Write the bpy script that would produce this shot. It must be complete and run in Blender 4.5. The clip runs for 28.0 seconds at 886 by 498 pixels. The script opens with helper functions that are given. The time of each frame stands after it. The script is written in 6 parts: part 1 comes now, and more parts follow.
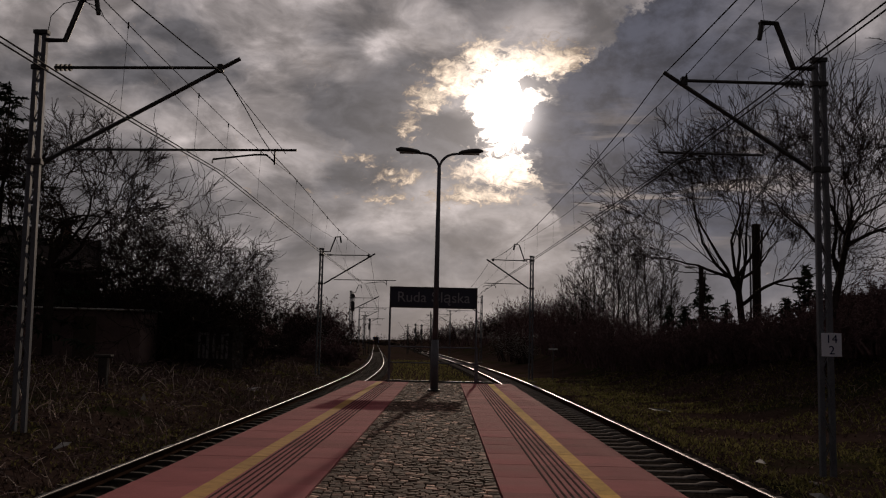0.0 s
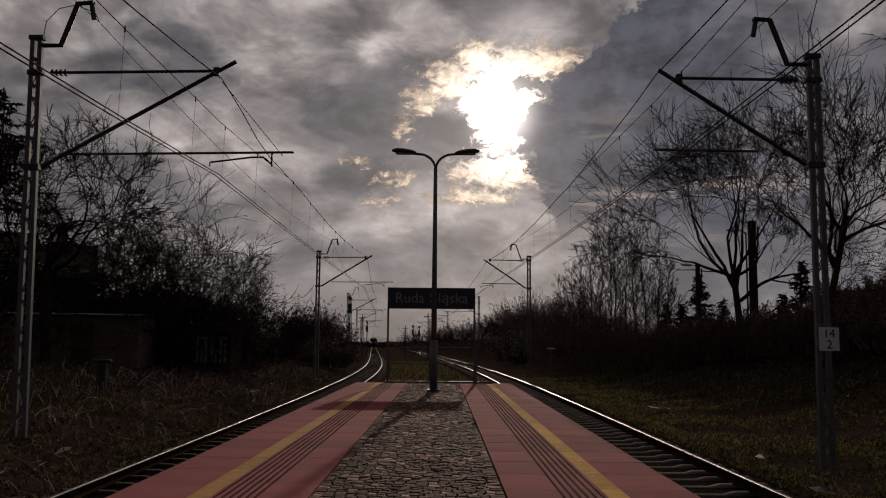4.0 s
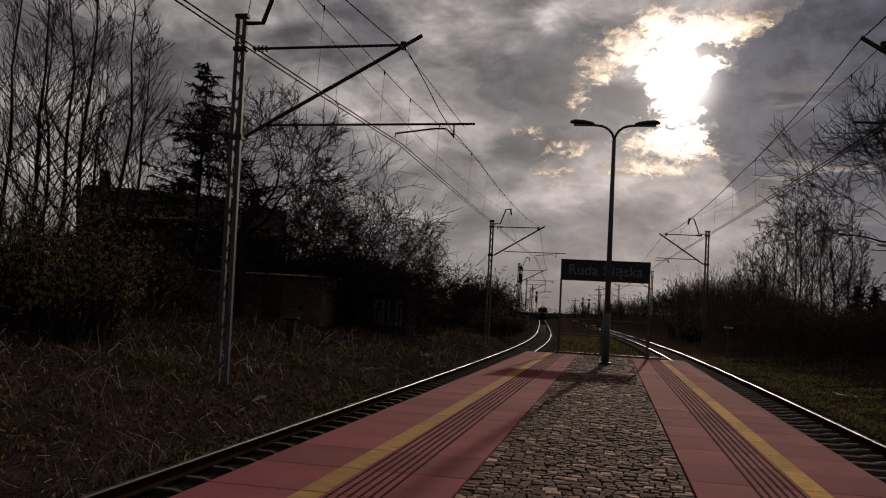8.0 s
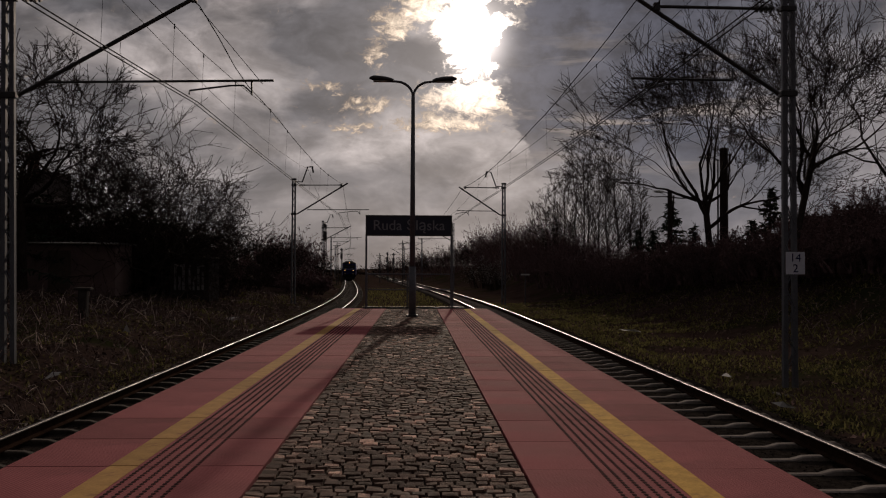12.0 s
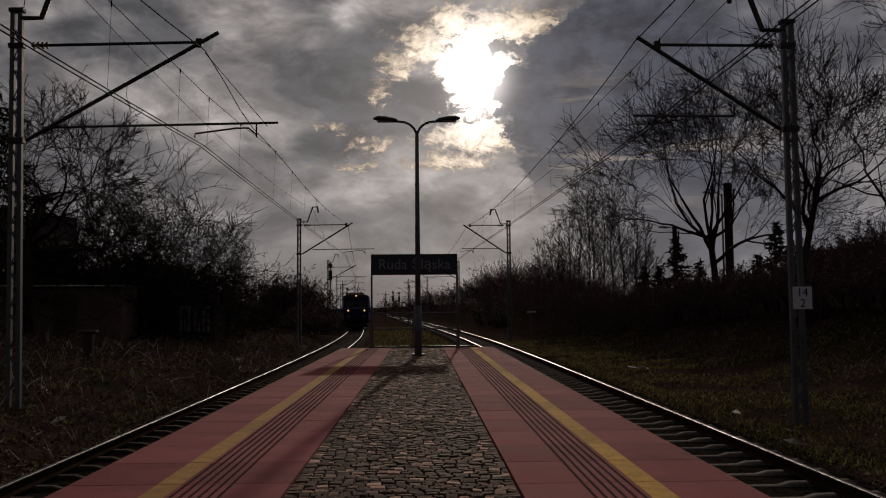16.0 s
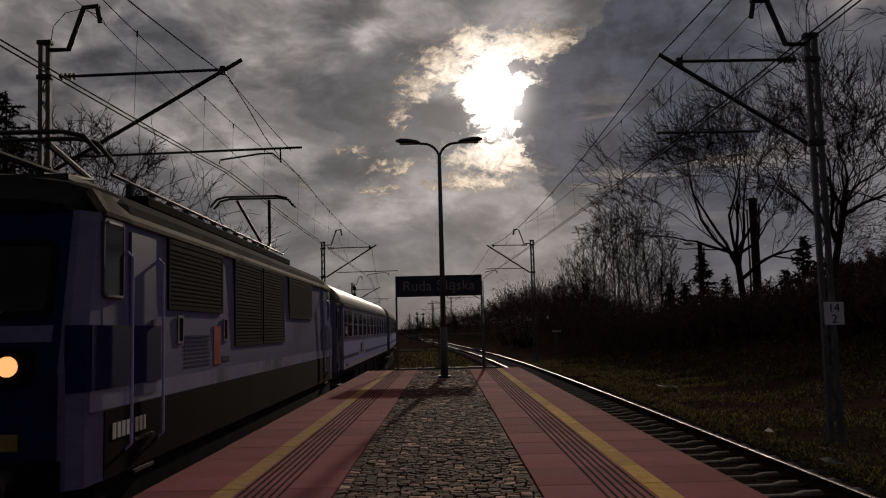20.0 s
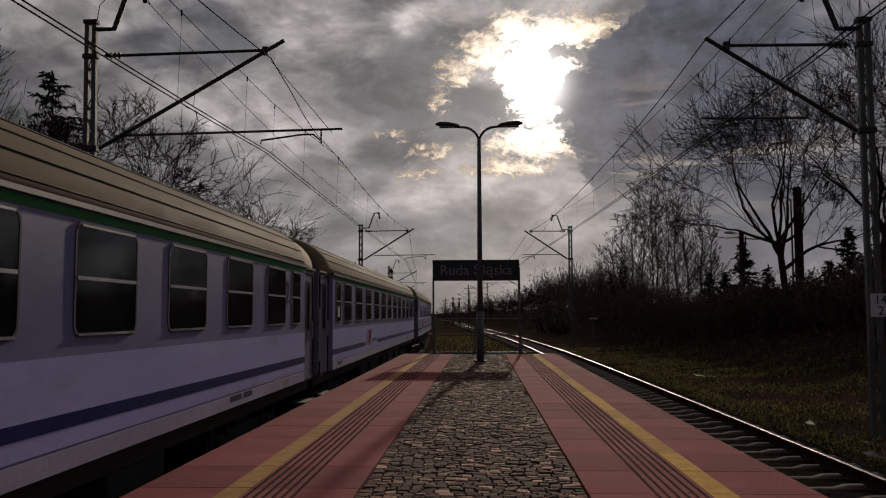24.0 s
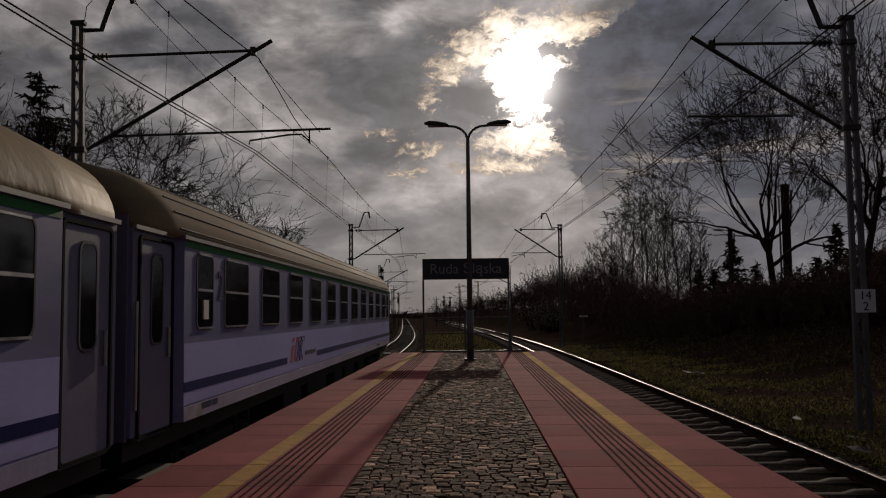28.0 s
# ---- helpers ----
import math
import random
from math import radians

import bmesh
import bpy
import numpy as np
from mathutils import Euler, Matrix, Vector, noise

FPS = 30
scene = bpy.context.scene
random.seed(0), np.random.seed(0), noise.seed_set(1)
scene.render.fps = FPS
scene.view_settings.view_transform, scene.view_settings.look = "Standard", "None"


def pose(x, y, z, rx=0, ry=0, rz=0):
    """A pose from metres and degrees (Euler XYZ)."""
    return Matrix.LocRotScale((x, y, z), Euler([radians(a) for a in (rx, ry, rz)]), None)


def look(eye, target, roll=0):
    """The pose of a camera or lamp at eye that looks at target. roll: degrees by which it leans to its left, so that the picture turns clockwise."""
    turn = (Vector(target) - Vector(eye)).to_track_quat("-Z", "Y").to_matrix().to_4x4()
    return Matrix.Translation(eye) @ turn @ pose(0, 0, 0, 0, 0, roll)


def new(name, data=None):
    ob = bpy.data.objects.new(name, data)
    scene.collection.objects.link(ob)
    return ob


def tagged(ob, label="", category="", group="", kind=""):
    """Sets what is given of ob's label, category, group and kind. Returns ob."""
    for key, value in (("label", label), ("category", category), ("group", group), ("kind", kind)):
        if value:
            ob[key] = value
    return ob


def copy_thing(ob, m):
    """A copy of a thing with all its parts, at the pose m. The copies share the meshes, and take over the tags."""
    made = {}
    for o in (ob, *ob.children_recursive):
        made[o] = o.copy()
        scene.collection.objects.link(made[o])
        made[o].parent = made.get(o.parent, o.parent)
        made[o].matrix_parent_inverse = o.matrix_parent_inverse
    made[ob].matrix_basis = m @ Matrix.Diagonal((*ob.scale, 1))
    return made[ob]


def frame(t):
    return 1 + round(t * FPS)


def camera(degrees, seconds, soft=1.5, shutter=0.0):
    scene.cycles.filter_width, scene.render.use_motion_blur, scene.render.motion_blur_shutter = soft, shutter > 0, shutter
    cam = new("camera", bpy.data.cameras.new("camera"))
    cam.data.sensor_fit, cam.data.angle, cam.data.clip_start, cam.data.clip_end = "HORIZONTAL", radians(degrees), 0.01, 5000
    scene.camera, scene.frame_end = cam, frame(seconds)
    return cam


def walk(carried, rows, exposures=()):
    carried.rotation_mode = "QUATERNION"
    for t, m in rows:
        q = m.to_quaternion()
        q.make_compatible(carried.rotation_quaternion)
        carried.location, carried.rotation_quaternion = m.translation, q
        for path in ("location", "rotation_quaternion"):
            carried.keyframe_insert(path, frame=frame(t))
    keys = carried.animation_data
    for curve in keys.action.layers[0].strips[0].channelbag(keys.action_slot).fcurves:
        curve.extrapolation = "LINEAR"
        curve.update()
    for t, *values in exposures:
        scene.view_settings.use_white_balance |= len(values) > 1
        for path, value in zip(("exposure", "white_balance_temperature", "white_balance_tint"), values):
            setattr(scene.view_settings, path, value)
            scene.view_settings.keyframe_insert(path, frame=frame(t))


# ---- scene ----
cam = camera(54.0, 28.0, 1.15)

EXPOSURES = [(0.0, 0.02, 6600, 17), (7.2, 0.0, 6600, 17), (8.2, 0.22, 6600, 17), (9.5, 0.36, 6600, 17), (10.3, 0.32, 6600, 17), (11.2, 0.15, 6600, 17), (12.0, 0.06, 6600, 17), (15.0, -0.15, 6450, 14), (20.0, -0.3, 6450, 14), (21.3, -0.34, 6450, 14), (22.5, -0.05, 6450, 14), (24.0, 0.18, 6450, 14), (25.0, 0.1, 6450, 14), (26.0, 0.0, 6450, 14), (28.0, -0.1, 6450, 14)]
PATH = [
    (0, (0.336, 0.55, 1.462), (0.327, 2.539, 1.673), 1.3),
    (0.5, (0.338, 0.563, 1.432), (0.325, 2.552, 1.641), 1.3),
    (1, (0.331, 0.545, 1.426), (0.314, 2.534, 1.638), 1.1),
    (1.5, (0.335, 0.561, 1.437), (0.32, 2.549, 1.649), 1.0),
    (2, (0.332, 0.532, 1.434), (0.32, 2.521, 1.642), 1.0),
    (2.5, (0.333, 0.511, 1.448), (0.329, 2.501, 1.647), 0.8),
    (4.5, (0.275, 0.507, 1.423), (0.274, 2.495, 1.64), 0.5),
    (5, (0.247, 0.461, 1.45), (0.244, 2.45, 1.659), 0.6),
    (5.5, (0.237, 0.355, 1.421), (0.182, 2.345, 1.618), 1.2),
    (6, (0.201, 0.338, 1.448), (0.133, 2.326, 1.661), 1.3),
    (6.5, (0.171, 0.288, 1.417), (0.092, 2.274, 1.645), 1.2),
    (7, (0.19, 0.285, 1.435), (0.111, 2.272, 1.653), 1.4),
    (7.5, (0.23, 0.215, 1.411), (-0.037, 2.192, 1.548), 3.3),
    (8, (0.195, 0.223, 1.403), (-0.192, 2.18, 1.537), 3.1),
    (8.5, (0.144, 0.251, 1.426), (0.008, 2.24, 1.589), 1.4),
    (9, (0.155, 0.219, 1.384), (0.124, 2.218, 1.444), 3.0),
    (9.5, (0.162, 0.227, 1.381), (0.172, 2.226, 1.401), 2.4),
    (10, (0.153, 0.224, 1.386), (0.176, 2.224, 1.389), 1.4),
    (10.5, (0.157, 0.174, 1.411), (0.215, 2.173, 1.43), 0.7),
    (11, (0.157, 0.177, 1.401), (0.223, 2.176, 1.434), 0.5),
    (11.5, (0.166, 0.183, 1.408), (0.233, 2.182, 1.447), 0.3),
    (12, (0.158, 0.156, 1.404), (0.22, 2.155, 1.452), 0.2),
    (12.5, (0.159, 0.175, 1.404), (0.217, 2.173, 1.462), 0.0),
    (14.5, (0.148, 0.168, 1.415), (0.217, 2.164, 1.519), -0.4),
    (15, (0.196, 0.156, 1.411), (0.262, 2.151, 1.532), -0.2),
    (15.5, (0.176, 0.173, 1.419), (0.231, 2.168, 1.551), -0.3),
    (16, (0.16, 0.16, 1.425), (0.21, 2.155, 1.56), -0.5),
    (16.5, (0.158, 0.151, 1.432), (0.214, 2.146, 1.564), -0.7),
    (17, (0.153, 0.144, 1.43), (0.203, 2.138, 1.57), -0.8),
    (17.5, (0.147, 0.177, 1.428), (0.182, 2.171, 1.579), -0.8),
    (18, (0.135, 0.177, 1.439), (0.163, 2.17, 1.595), -1.1),
    (18.5, (0.147, 0.166, 1.432), (0.18, 2.159, 1.586), -1.2),
    (19, (0.138, 0.168, 1.433), (0.169, 2.162, 1.593), -1.3),
    (19.5, (0.143, 0.158, 1.434), (0.157, 2.151, 1.605), -1.3),
    (20, (0.121, 0.195, 1.444), (0.119, 2.186, 1.627), -1.4),
    (20.5, (0.134, 0.167, 1.435), (0.132, 2.159, 1.617), -1.5),
    (21, (0.146, 0.17, 1.414), (0.146, 2.162, 1.588), -1.0),
    (21.5, (0.142, 0.206, 1.39), (0.112, 2.2, 1.542), -0.2),
    (23.5, (0.127, 0.227, 1.408), (0.057, 2.22, 1.56), -0.1),
    (24, (0.084, 0.249, 1.416), (-0.003, 2.242, 1.566), -0.2),
    (24.5, (0.098, 0.232, 1.422), (-0.004, 2.224, 1.573), -0.3),
    (25, (0.1, 0.219, 1.418), (0.01, 2.212, 1.56), -0.4),
    (25.5, (0.1, 0.226, 1.431), (0.019, 2.22, 1.568), -0.3),
    (26, (0.106, 0.196, 1.425), (0.029, 2.19, 1.563), -0.2),
    (26.5, (0.121, 0.195, 1.437), (0.033, 2.188, 1.58), -0.3),
    (27, (0.104, 0.212, 1.422), (0.021, 2.204, 1.576), -0.4),
    (27.5, (0.116, 0.187, 1.443), (0.044, 2.18, 1.594), -0.6),
    (28, (0.129, 0.178, 1.413), (0.063, 2.172, 1.56), -0.6),
]
walk(cam, [(t, look(eye, aim, roll)) for t, eye, aim, roll in PATH], EXPOSURES)

# ---- light ----
SUN_AZ, SUN_EL = 3.8, 15.0
sun = new("sun", bpy.data.lights.new("sun", "SUN"))
sun.data.energy, sun.data.angle, sun.data.color = 1.5, radians(0.8), (1.0, 0.85, 0.66)
sun.matrix_world = look((0, 0, 0), (-math.sin(radians(SUN_AZ)) * math.cos(radians(SUN_EL)), -math.cos(radians(SUN_AZ)) * math.cos(radians(SUN_EL)), -math.sin(radians(SUN_EL))))


class Nodes:
    """A short way to write node trees."""

    def __init__(self, tree):
        self.t = tree

    def add(self, kind, **props):
        n = self.t.nodes.new(kind)
        for k, v in props.items():
            if k == "op":
                n.operation = v
            elif k == "data":
                n.data_type = v
        return n

    def plug(self, socket, v):
        if isinstance(v, bpy.types.NodeSocket):
            self.t.links.new(v, socket)
        elif v is not None:
            if isinstance(v, (tuple, list)) and len(v) == 3 and socket.type == "RGBA":
                v = (*v, 1)
            socket.default_value = v

    def math(self, op, a, b=None, c=None):
        n = self.add("ShaderNodeMath", op=op)
        for i, v in enumerate((a, b, c)):
            if v is not None:
                self.plug(n.inputs[i], v)
        return n.outputs[0]

    def vec(self, op, a, b=None, scale=None):
        n = self.add("ShaderNodeVectorMath", op=op)
        self.plug(n.inputs[0], a)
        if b is not None:
            self.plug(n.inputs[1], b)
        if scale is not None:
            self.plug(n.inputs[3], scale)
        return n.outputs[1] if op in ("DOT_PRODUCT", "LENGTH", "DISTANCE") else n.outputs[0]

    def xyz(self, x, y, z):
        n = self.add("ShaderNodeCombineXYZ")
        for i, v in enumerate((x, y, z)):
            self.plug(n.inputs[i], v)
        return n.outputs[0]

    def split(self, v):
        n = self.add("ShaderNodeSeparateXYZ")
        self.plug(n.inputs[0], v)
        return n.outputs

    def noise(self, v, scale, detail=3.0, rough=0.55, twist=0.0):
        n = self.add("ShaderNodeTexNoise")
        self.plug(n.inputs["Vector"], v)
        n.inputs["Scale"].default_value, n.inputs["Detail"].default_value = scale, detail
        n.inputs["Roughness"].default_value, n.inputs["Distortion"].default_value = rough, twist
        return n.outputs["Fac"]

    def ramp(self, v, lo, hi, a=0.0, b=1.0):
        n = self.add("ShaderNodeMapRange")
        n.interpolation_type = "SMOOTHSTEP"
        for i, w in enumerate((v, lo, hi, a, b)):
            self.plug(n.inputs[i], w)
        return n.outputs[0]

    def mix(self, f, a, b):
        n = self.add("ShaderNodeMix", data="RGBA")
        self.plug(n.inputs[0], f)
        self.plug(n.inputs[6], a)
        self.plug(n.inputs[7], b)
        return n.outputs[2]


def make_world():
    world = bpy.data.worlds.new("sky")
    scene.world = world
    world.use_nodes = True
    t = world.node_tree
    t.nodes.clear()
    n = Nodes(t)
    d = n.add("ShaderNodeTexCoord").outputs["Generated"]
    x, y, z = n.split(d)
    az = n.math("MULTIPLY", n.math("ARCTAN2", x, y), 57.2958)
    el = n.math("MULTIPLY", n.math("ARCSINE", z), 57.2958)
    # cloud decks: smooth dark masses with paler, torn cloud between them
    q = n.xyz(az, n.math("MULTIPLY", el, 1.75), 0.0)
    bend_a = n.math("MULTIPLY", n.math("SUBTRACT", n.noise(q, 0.10, 3, 0.5), 0.5), 7.0)
    bend_b = n.math("MULTIPLY", n.math("SUBTRACT", n.noise(n.vec("ADD", q, (40, 90, 0)), 0.10, 3, 0.5), 0.5), 5.0)
    qw = n.vec("ADD", n.vec("ADD", q, n.xyz(bend_a, bend_b, 0.0)), (12.0, 35.0, 3.0))
    broad = n.noise(qw, 0.085, 6, 0.52)
    fine = n.noise(n.vec("ADD", qw, (5.0, 8.0, 1.0)), 0.30, 8, 0.6)

    def blob(a, e, ra, re, v_az=None, v_el=None):
        da = n.math("DIVIDE", n.math("SUBTRACT", v_az or az, a), ra)
        de = n.math("DIVIDE", n.math("SUBTRACT", v_el or el, e), re)
        r2 = n.math("ADD", n.math("MULTIPLY", da, da), n.math("MULTIPLY", de, de))
        return n.math("EXPONENT", n.math("MULTIPLY", r2, -1.0))

    edge = n.math("MULTIPLY", n.math("SUBTRACT", fine, 0.5), 5.0)
    saz, sel = n.math("ADD", az, edge), n.math("ADD", el, n.math("MULTIPLY", edge, 0.6))
    cloud = n.math("ADD", n.math("MULTIPLY", n.ramp(broad, 0.41, 0.58), 0.85), 0.08)
    for a, e, ra, re, k in ((-10.8, 17.5, 3.6, 1.7, 0.5), (-2.6, 19.5, 2.6, 0.8, 0.6), (6.2, 20.2, 3.0, 1.7, 0.9), (-5.3, 7.6, 7.0, 0.8, 0.5), (-14.5, 12.0, 3.0, 1.6, 0.5), (-9.5, 9.3, 5.0, 0.9, 0.45), (-1.5, 8.3, 4.0, 0.6, 0.4), (-22.0, 13.0, 4.0, 2.0, 0.35)):
        cloud = n.math("ADD", cloud, n.math("MULTIPLY", blob(a, e, ra, re, saz, sel), k))
    for a, e, ra, re, k in ((-2.0, 17.6, 3.2, 1.3, 0.9), (-5.0, 15.8, 3.6, 2.0, 0.9), (-7.6, 14.2, 3.4, 1.7, 0.8), (-4.4, 13.6, 2.6, 1.7, 0.65), (-5.6, 10.6, 4.0, 1.5, 0.3), (-7.5, 20.2, 2.5, 1.5, 0.6), (-17.0, 17.0, 4.0, 3.0, 0.45), (1.0, 13.6, 2.0, 1.2, 0.5)):
        cloud = n.math("SUBTRACT", cloud, n.math("MULTIPLY", blob(a, e, ra, re, saz, sel), k))
    cloud = n.math("MINIMUM", n.math("MAXIMUM", cloud, 0.0), 1.2)
    grey = n.mix(cloud, (0.106, 0.105, 0.110), (0.340, 0.315, 0.300))
    grain = n.math("MULTIPLY", n.math("SUBTRACT", fine, 0.5), n.math("ADD", 0.35, n.math("MULTIPLY", cloud, 1.5)))
    grey = n.vec("SCALE", grey, scale=n.math("ADD", 1.0, grain))
    lump = n.noise(n.vec("ADD", qw, (61.0, 22.0, 7.0)), 0.2, 6, 0.58)
    grey = n.vec("SCALE", grey, scale=n.ramp(lump, 0.36, 0.64, 0.68, 1.36))
    # the deck is thicker to the left, away from the sun
    grey = n.vec("SCALE", grey, scale=n.ramp(az, -26.0, -9.0, 0.84, 1.0))

    # the dark bank to the right of the sun, the paler veil over the horizon
    grey = n.mix(n.math("MULTIPLY", n.ramp(blob(24.0, 12.0, 14.0, 9.0, saz, sel), 0.1, 0.8), 0.45), grey, n.vec("SCALE", (0.080, 0.085, 0.105), scale=n.ramp(fine, 0.3, 0.7, 0.75, 1.3)))
    over = n.math("MAXIMUM", n.math("MULTIPLY", n.math("SUBTRACT", el, 13.9), 1.0), n.math("MULTIPLY", n.math("SUBTRACT", 13.9, el), 0.4))
    lobes = n.noise(n.xyz(n.math("ADD", az, 40.0), n.math("MULTIPLY", el, 1.3), 2.0), 0.62, 7, 0.62, 0.2)
    past = n.math("ADD", n.math("SUBTRACT", n.math("SUBTRACT", az, 4.9), over), n.math("MULTIPLY", n.math("SUBTRACT", lobes, 0.5), 6.5))
    mass = n.math("MULTIPLY", n.math("MULTIPLY", n.ramp(past, -0.5, 0.45), n.ramp(n.math("ADD", az, edge), 29.0, 16.0)), n.ramp(sel, 4.5, 9.5))
    grey = n.mix(n.math("MULTIPLY", mass, 0.96), grey, n.vec("SCALE", (0.052, 0.057, 0.074), scale=n.ramp(n.math("ADD", n.math("MULTIPLY", lobes, 0.5), n.math("MULTIPLY", fine, 0.5)), 0.36, 0.64, 0.68, 1.6)))
    streak = n.ramp(n.noise(n.xyz(n.math("MULTIPLY", az, 0.12), n.math("MULTIPLY", el, 0.85), 5.0), 1.0, 5, 0.6, 0.2), 0.52, 0.66)
    grey = n.mix(n.math("MULTIPLY", n.math("MULTIPLY", streak, blob(14.5, 10.5, 8.0, 3.6)), 0.9), grey, (0.32, 0.275, 0.235))
    veil = n.math("MULTIPLY", n.ramp(el, 9.5, 2.0), 0.6)
    grey = n.mix(n.math("MULTIPLY", veil, n.ramp(az, 7.0, 13.0, 1.0, 0.55)), grey, n.mix(n.ramp(az, 7.0, 16.0), (0.172, 0.168, 0.170), (0.135, 0.150, 0.190)))
    # the sky away from the sun, mostly unseen, is dimmed to darken the ground
    toward = n.vec("DOT_PRODUCT", d, (math.sin(radians(SUN_AZ)) * math.cos(radians(SUN_EL)), math.cos(radians(SUN_AZ)) * math.cos(radians(SUN_EL)), math.sin(radians(SUN_EL))))
    grey = n.vec("SCALE", grey, scale=n.ramp(toward, -0.1, 0.86, 0.32, 1.0))
    # the torn gap in front of the sun
    ae = n.xyz(az, n.math("MULTIPLY", el, 1.5), 0.0)
    tear = n.noise(ae, 0.5, 6, 0.65, 0.5)
    tear2 = n.noise(n.vec("ADD", ae, (31, 17, 0)), 0.8, 8, 0.7, 0.6)
    shred = n.noise(n.vec("ADD", ae, (11, 57, 0)), 1.1, 8, 0.72, 0.9)
    waz = n.math("ADD", n.math("ADD", az, 0.5), n.math("MULTIPLY", n.math("SUBTRACT", tear, 0.5), 4.6))
    wel = n.math("ADD", el, n.math("MULTIPLY", n.math("SUBTRACT", tear2, 0.5), 2.6))
    gap = blob(4.2, 15.4, 2.5, 2.9, waz, wel)
    for a, e, ra, re, k in ((6.6, 18.1, 3.5, 1.15, 0.9), (0.9, 17.2, 1.6, 1.3, 0.8), (-0.8, 15.7, 1.3, 1.1, 0.75), (-2.0, 14.0, 1.0, 1.1, 0.68), (2.6, 18.6, 1.4, 1.1, 0.8), (4.0, 11.2, 3.2, 1.1, 0.82), (6.4, 11.0, 1.4, 1.0, 0.7), (2.6, 9.6, 3.6, 0.6, 0.64), (-2.8, 10.8, 2.2, 0.6, 0.52), (-5.5, 11.8, 2.0, 0.4, 0.42), (-4.0, 9.3, 2.4, 0.4, 0.42)):
        gap = n.math("MAXIMUM", gap, n.math("MULTIPLY", blob(a, e, ra, re, waz, wel), k))
    gap = n.math("SUBTRACT", gap, n.math("MULTIPLY", blob(0.5, 13.9, 2.0, 0.9, waz, wel), 0.6))
    gap = n.math("SUBTRACT", gap, n.math("MULTIPLY", blob(5.4, 16.9, 1.3, 0.35, waz, wel), 0.7))
    gap = n.math("ADD", gap, n.math("MULTIPLY", n.math("SUBTRACT", shred, 0.5), 1.5))
    gap = n.math("SUBTRACT", gap, n.math("MULTIPLY", mass, 1.1))
    hole = n.ramp(gap, 0.16, 0.5)
    core = n.math("MULTIPLY", blob(3.8, 14.9, 2.5, 3.0), n.ramp(shred, 0.28, 0.55, 0.45, 1.0))
    lit = n.mix(n.ramp(gap, 0.25, 1.0), (0.33, 0.255, 0.185), (1.1, 0.92, 0.68))
    lit = n.vec("SCALE", lit, scale=n.ramp(tear2, 0.36, 0.62, 0.62, 1.25))
    lit = n.mix(core, lit, (3.2, 2.9, 2.5))
    sky = n.mix(hole, grey, lit)
    # light scattered in the thin cloud round the sun
    halo = n.math("ADD", n.math("MULTIPLY", blob(2.4, 14.0, 5.0, 5.0), 0.10), n.math("MULTIPLY", blob(0.5, 10.5, 12.0, 9.0), 0.055))
    halo = n.math("ADD", halo, n.math("MULTIPLY", blob(4.0, 15.0, 1.5, 1.7), 1.6))
    warm = n.vec("SCALE", (1.0, 0.93, 0.84), scale=halo)
    sky = n.vec("ADD", sky, warm)
    # clear air behind the clouds
    air = n.add("ShaderNodeTexSky")
    air.sky_type, air.sun_disc = "NISHITA", False
    air.sun_elevation, air.sun_rotation = radians(SUN_EL), radians(SUN_AZ)
    both = n.vec("ADD", sky, n.vec("SCALE", air.outputs[0], scale=0.0008))
    bg = n.add("ShaderNodeBackground")
    n.plug(bg.inputs[0], both)
    bg.inputs[1].default_value = 1.0
    out = n.add("ShaderNodeOutputWorld")
    t.links.new(bg.outputs[0], out.inputs[0])


make_world()

# ---- materials ----
MATS = {}


